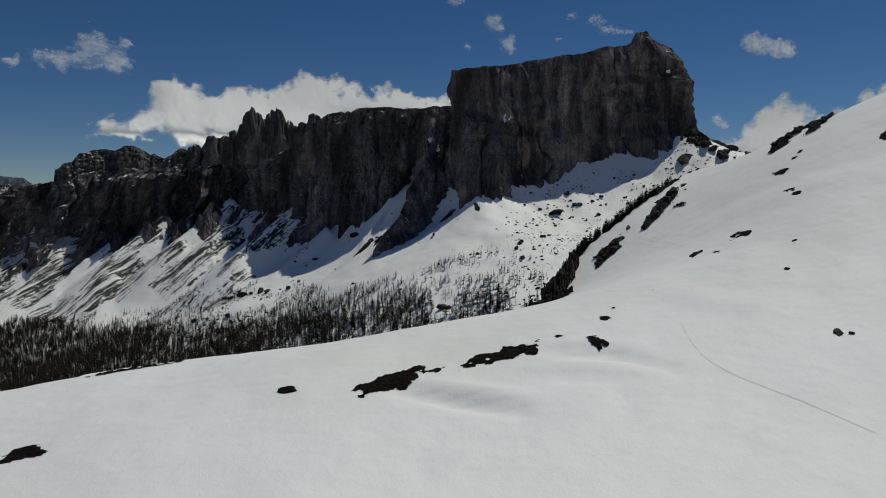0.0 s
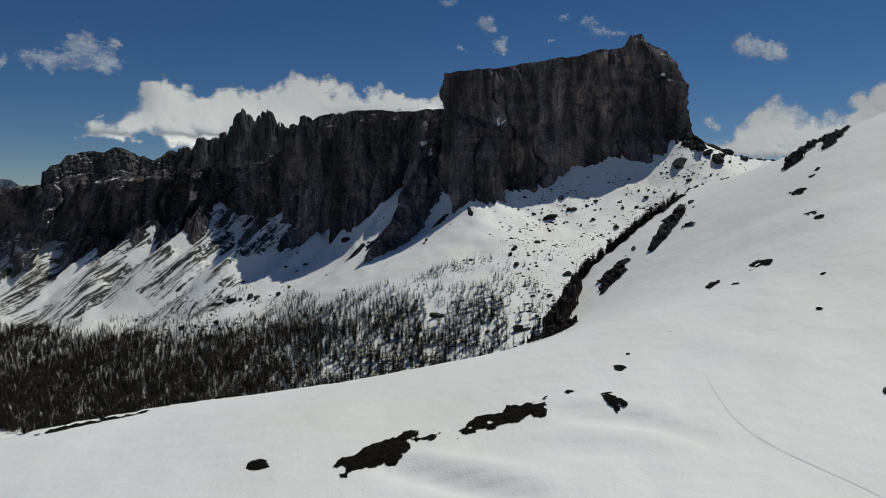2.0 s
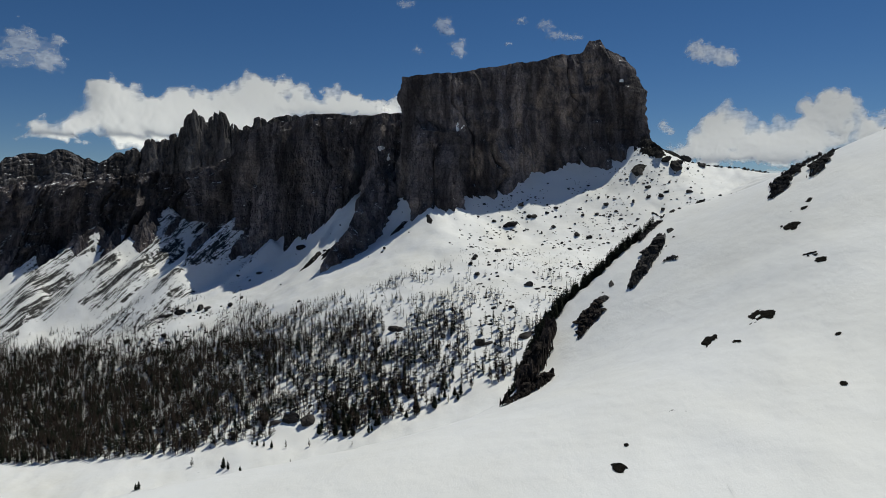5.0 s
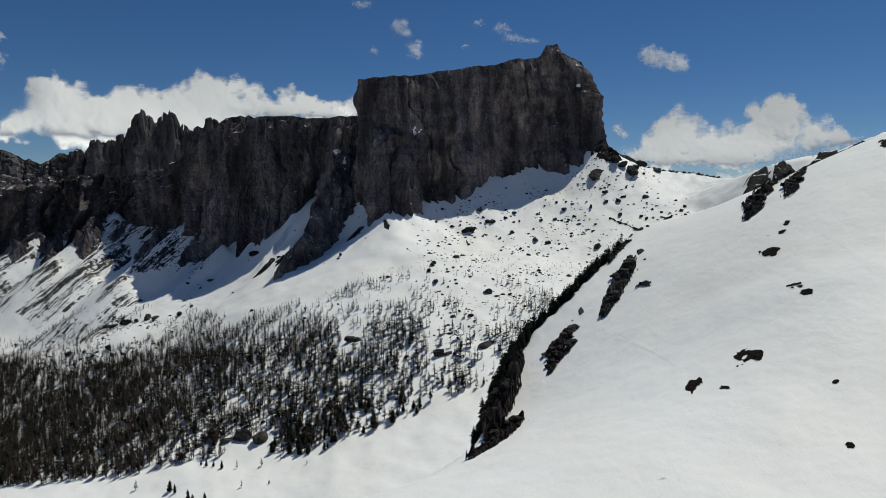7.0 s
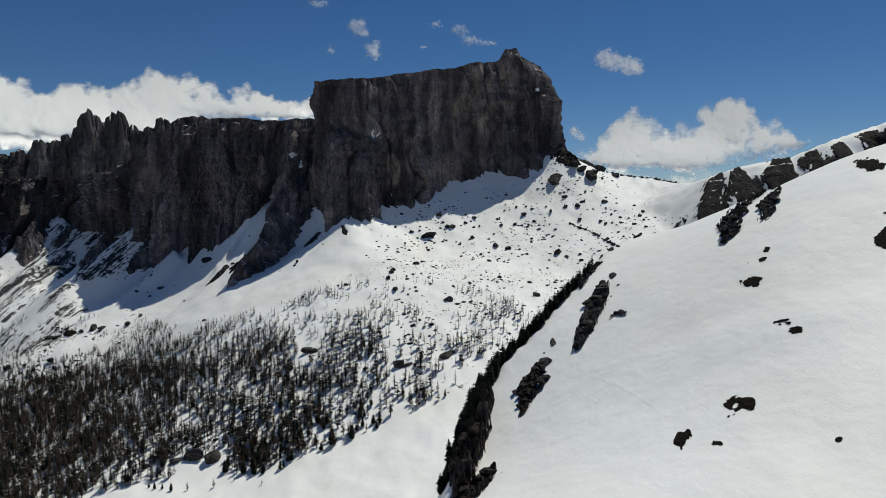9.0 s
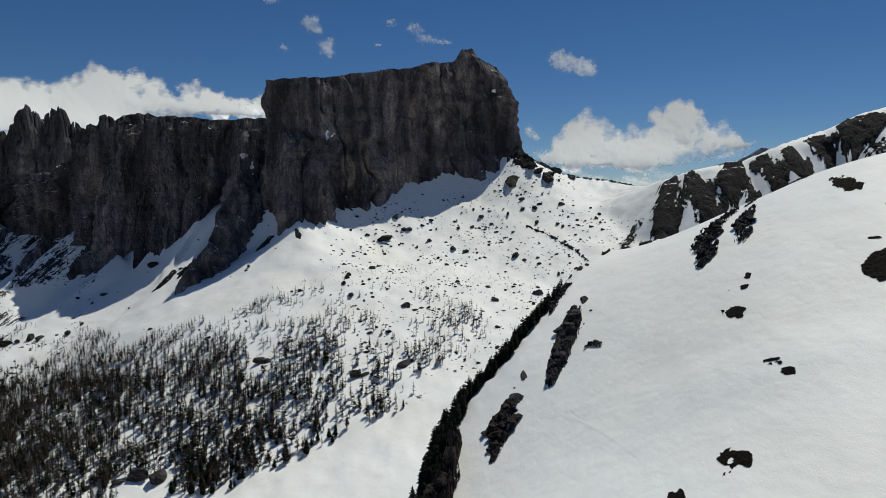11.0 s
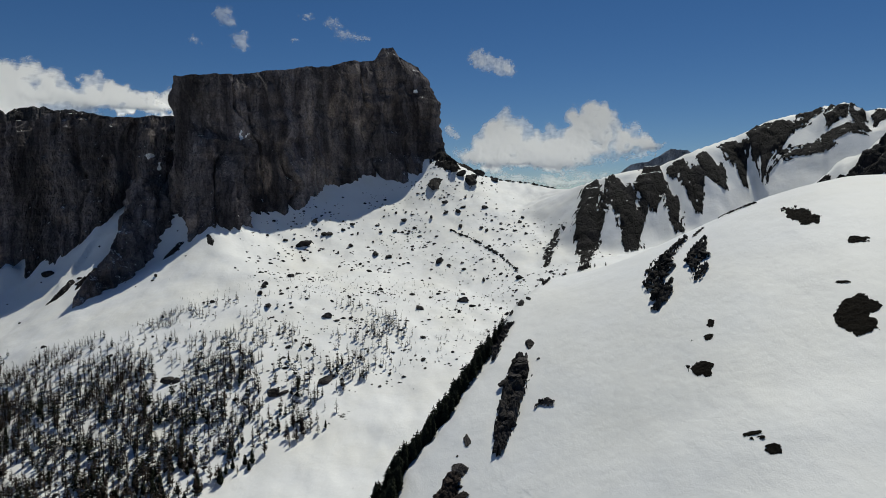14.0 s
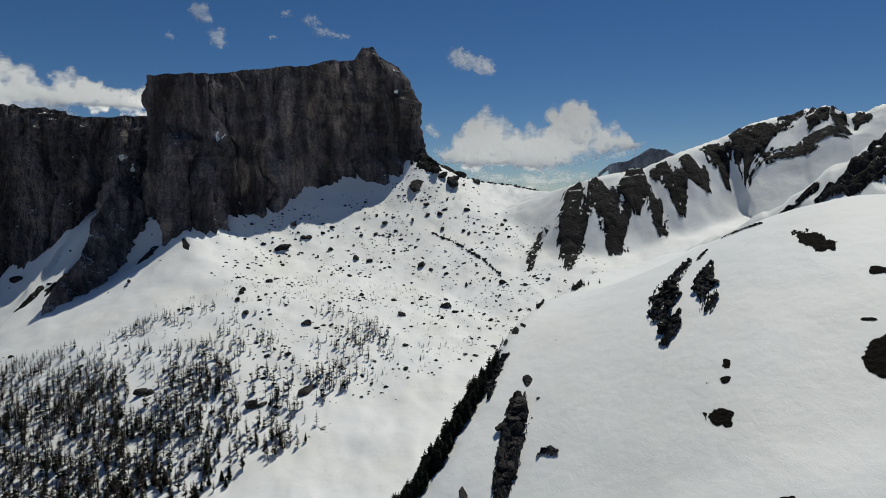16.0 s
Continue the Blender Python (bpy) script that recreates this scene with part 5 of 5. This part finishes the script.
ski_track([(55.5, 154.3), (54.5, 147.8), (53.8, 137.4), (54.6, 130.6), (57.2, 126.5), (60.3, 121.6), (63.1, 116.8), (65.8, 111.1), (67.8, 106.4), (69.3, 102.0)], "faint ski track crossing the snow slope")
ski_track([(81.4, 264.4), (83.5, 253.9), (84.4, 245.7), (84.6, 236.9), (83.5, 225.4)], "old ski track on the snow")
ski_track([(82.4, 268.8), (83.8, 259.5), (84.2, 252.3), (84.4, 245.3)], "old ski track on the snow")


# ---- clouds, far behind everything ----
def cloud(label, middle, width, height, puffs, seed, cells=260, veil=1.0, thick=0.42):
    """A bank of cumulus standing at middle and facing the valley. puffs: centre and radii in fractions of its width."""
    m = Vector(middle)
    ahead = Vector((m.x - 5, m.y - 75, 0)).normalized()
    right = Vector((ahead.y, -ahead.x, 0))
    nu, nv = cells, max(12, int(cells * height / width))
    u, v = np.meshgrid(np.linspace(-0.5, 0.5, nu), np.linspace(-0.5, 0.5, nv) * height / width)
    field = np.zeros_like(u)
    body = np.zeros_like(u)
    wu = u + 0.018 * fbm(u * 26, v * 26, seed, 4) * 1.3
    wv = v + 0.018 * fbm(u * 26, v * 26, seed + 7.7, 4) * 1.3
    for cx, cy, rx, ry in puffs:
        q = ((wu - cx) / rx) ** 2 + ((wv - cy) / ry) ** 2
        field = field + np.exp(-0.8 * q)
        body = body + np.exp(-0.6 * ((u - cx) / rx) ** 2 - 0.6 * ((v - cy) / ry) ** 2)
    field = 1 - np.exp(-1.3 * field)
    heap = sum(0.5**k * (1 - 2 * np.abs(vnoise(wu * 16 * 2.1**k + seed, wv * 16 * 2.1**k, 3.3 * k))) for k in range(5))
    lumps = 0.5 * fbm(u * 22, v * 22, seed + 2.0, 5) + 0.5 * heap
    density = np.clip(1.75 * field * (1 + 0.2 * lumps) - 0.62 + 0.1 * lumps, 0, 1) * veil
    edge = np.minimum(np.minimum(u + 0.5, 0.5 - u), np.minimum(v + 0.5 * height / width, 0.5 * height / width - v))
    density = density * smooth(0.0, 0.02, edge)
    bulge = width * thick * (0.5 * (1 - np.exp(-1.2 * body)) + 0.016 * fbm(u * 14, v * 14, seed + 5.0, 3) + 0.009 * heap) - 2.3 * v * width
    # leaning back under the sun, spread along the lines of sight
    eye = np.array([5.0, 75.0, -15.0])
    flat = np.stack([m.x + right.x * u * width, m.y + right.y * u * width, m.z + v * width], -1) - eye
    spread = 1 - bulge / math.dist(eye[:2], (m.x, m.y))
    x, y, z = (eye[k] + flat[..., k] * spread for k in range(3))
    faces = grid_faces(nu, nv)
    keep = (density.ravel()[faces] > 0.004).any(1)
    used, faces = np.unique(faces[keep], return_inverse=True)
    me = mesh_of("cloud", np.stack([x, y, z], -1).reshape(-1, 3)[used], faces.reshape(-1, 4), MAT_CLOUD)
    me.attributes.new("vapour", "FLOAT", "POINT").data.foreach_set("value", density.ravel()[used].astype(np.float32))
    ob = tagged(new("cloud", me), label, "cloud", kind="structure")
    ob.visible_shadow = False


cloud("bright cumulus bank with a grey base", (-1128, 4408, 572), 2832, 636,
      [(-0.303, -0.049, 0.058, 0.02), (-0.204, -0.018, 0.065, 0.042), (-0.214, 0.031, 0.031, 0.027), (-0.126, -0.009, 0.067, 0.038), (-0.035, -0.006, 0.076, 0.041), (0.067, 0.026, 0.078, 0.039), (0.145, 0.036, 0.06, 0.031), (0.232, 0.027, 0.068, 0.029), (0.314, 0.021, 0.056, 0.02), (0.384, 0.014, 0.04, 0.015), (0.028, -0.032, 0.197, 0.026)], 31.0, 300, 1.0)
cloud("small white cumulus beside the mesa", (-6, 4550, 651), 301, 241,
      [(0.094, 0.0, 0.176, 0.174), (-0.094, -0.124, 0.176, 0.099)], 33.0, 60, 1.0)
cloud("white cumulus over the saddle", (2374, 3949, 450), 1797, 647,
      [(-0.288, -0.063, 0.087, 0.036), (-0.209, 0.014, 0.072, 0.072), (-0.117, -0.049, 0.127, 0.055), (0.028, -0.065, 0.087, 0.05), (0.078, 0.025, 0.077, 0.064), (0.142, 0.054, 0.054, 0.049), (0.231, -0.028, 0.068, 0.048), (0.312, -0.022, 0.051, 0.029)], 35.0, 280, 1.0)
cloud("small ragged white cloud in blue sky", (1986, 4161, 932), 480, 290,
      [(-0.195, 0.094, 0.129, 0.096), (0.0, -0.015, 0.212, 0.096), (0.2, -0.093, 0.112, 0.095)], 37.0, 120, 0.55)
cloud("thin cloud wisps high in the sky", (455, 4594, 1123), 768, 343,
      [(-0.16, 0.089, 0.078, 0.057), (-0.111, 0.031, 0.049, 0.038), (-0.018, -0.083, 0.069, 0.058), (-0.004, -0.146, 0.049, 0.034), (-0.386, -0.125, 0.049, 0.024), (0.409, -0.08, 0.039, 0.024)], 39.0, 120, 0.36)
cloud("thin cloud wisps high in the sky", (1033, 4498, 1140), 603, 219,
      [(-0.328, 0.111, 0.075, 0.031), (-0.06, 0.056, 0.087, 0.055), (0.065, -0.056, 0.08, 0.055), (0.269, -0.085, 0.098, 0.037)], 41.0, 120, 0.36)
cloud("torn pale cloud wisps", (-2194, 3986, 880), 943, 453,
      [(-0.064, -0.077, 0.148, 0.062), (0.141, 0.049, 0.09, 0.091), (0.266, -0.054, 0.099, 0.071), (0.326, 0.059, 0.04, 0.036), (-0.322, -0.109, 0.057, 0.033)], 43.0, 200, 0.36)
cloud("low pale cloud behind the saddle", (2412, 4013, 185), 1315, 214,
      [(-0.297, 0.003, 0.087, 0.029), (-0.137, -0.015, 0.115, 0.029), (0.02, -0.035, 0.085, 0.02), (0.161, 0.002, 0.14, 0.034)], 45.0, 120, 0.36)
cloud("small cloud wisp high in the sky", (88, 4616, 1324), 308, 134,
      [(0.0, 0.0, 0.217, 0.095)], 47.0, 50, 0.36)
cloud("small cloud scrap beside the mesa", (1747, 4269, 493), 187, 162,
      [(-0.103, 0.033, 0.172, 0.176), (0.149, -0.169, 0.152, 0.117)], 49.0, 50, 0.55)
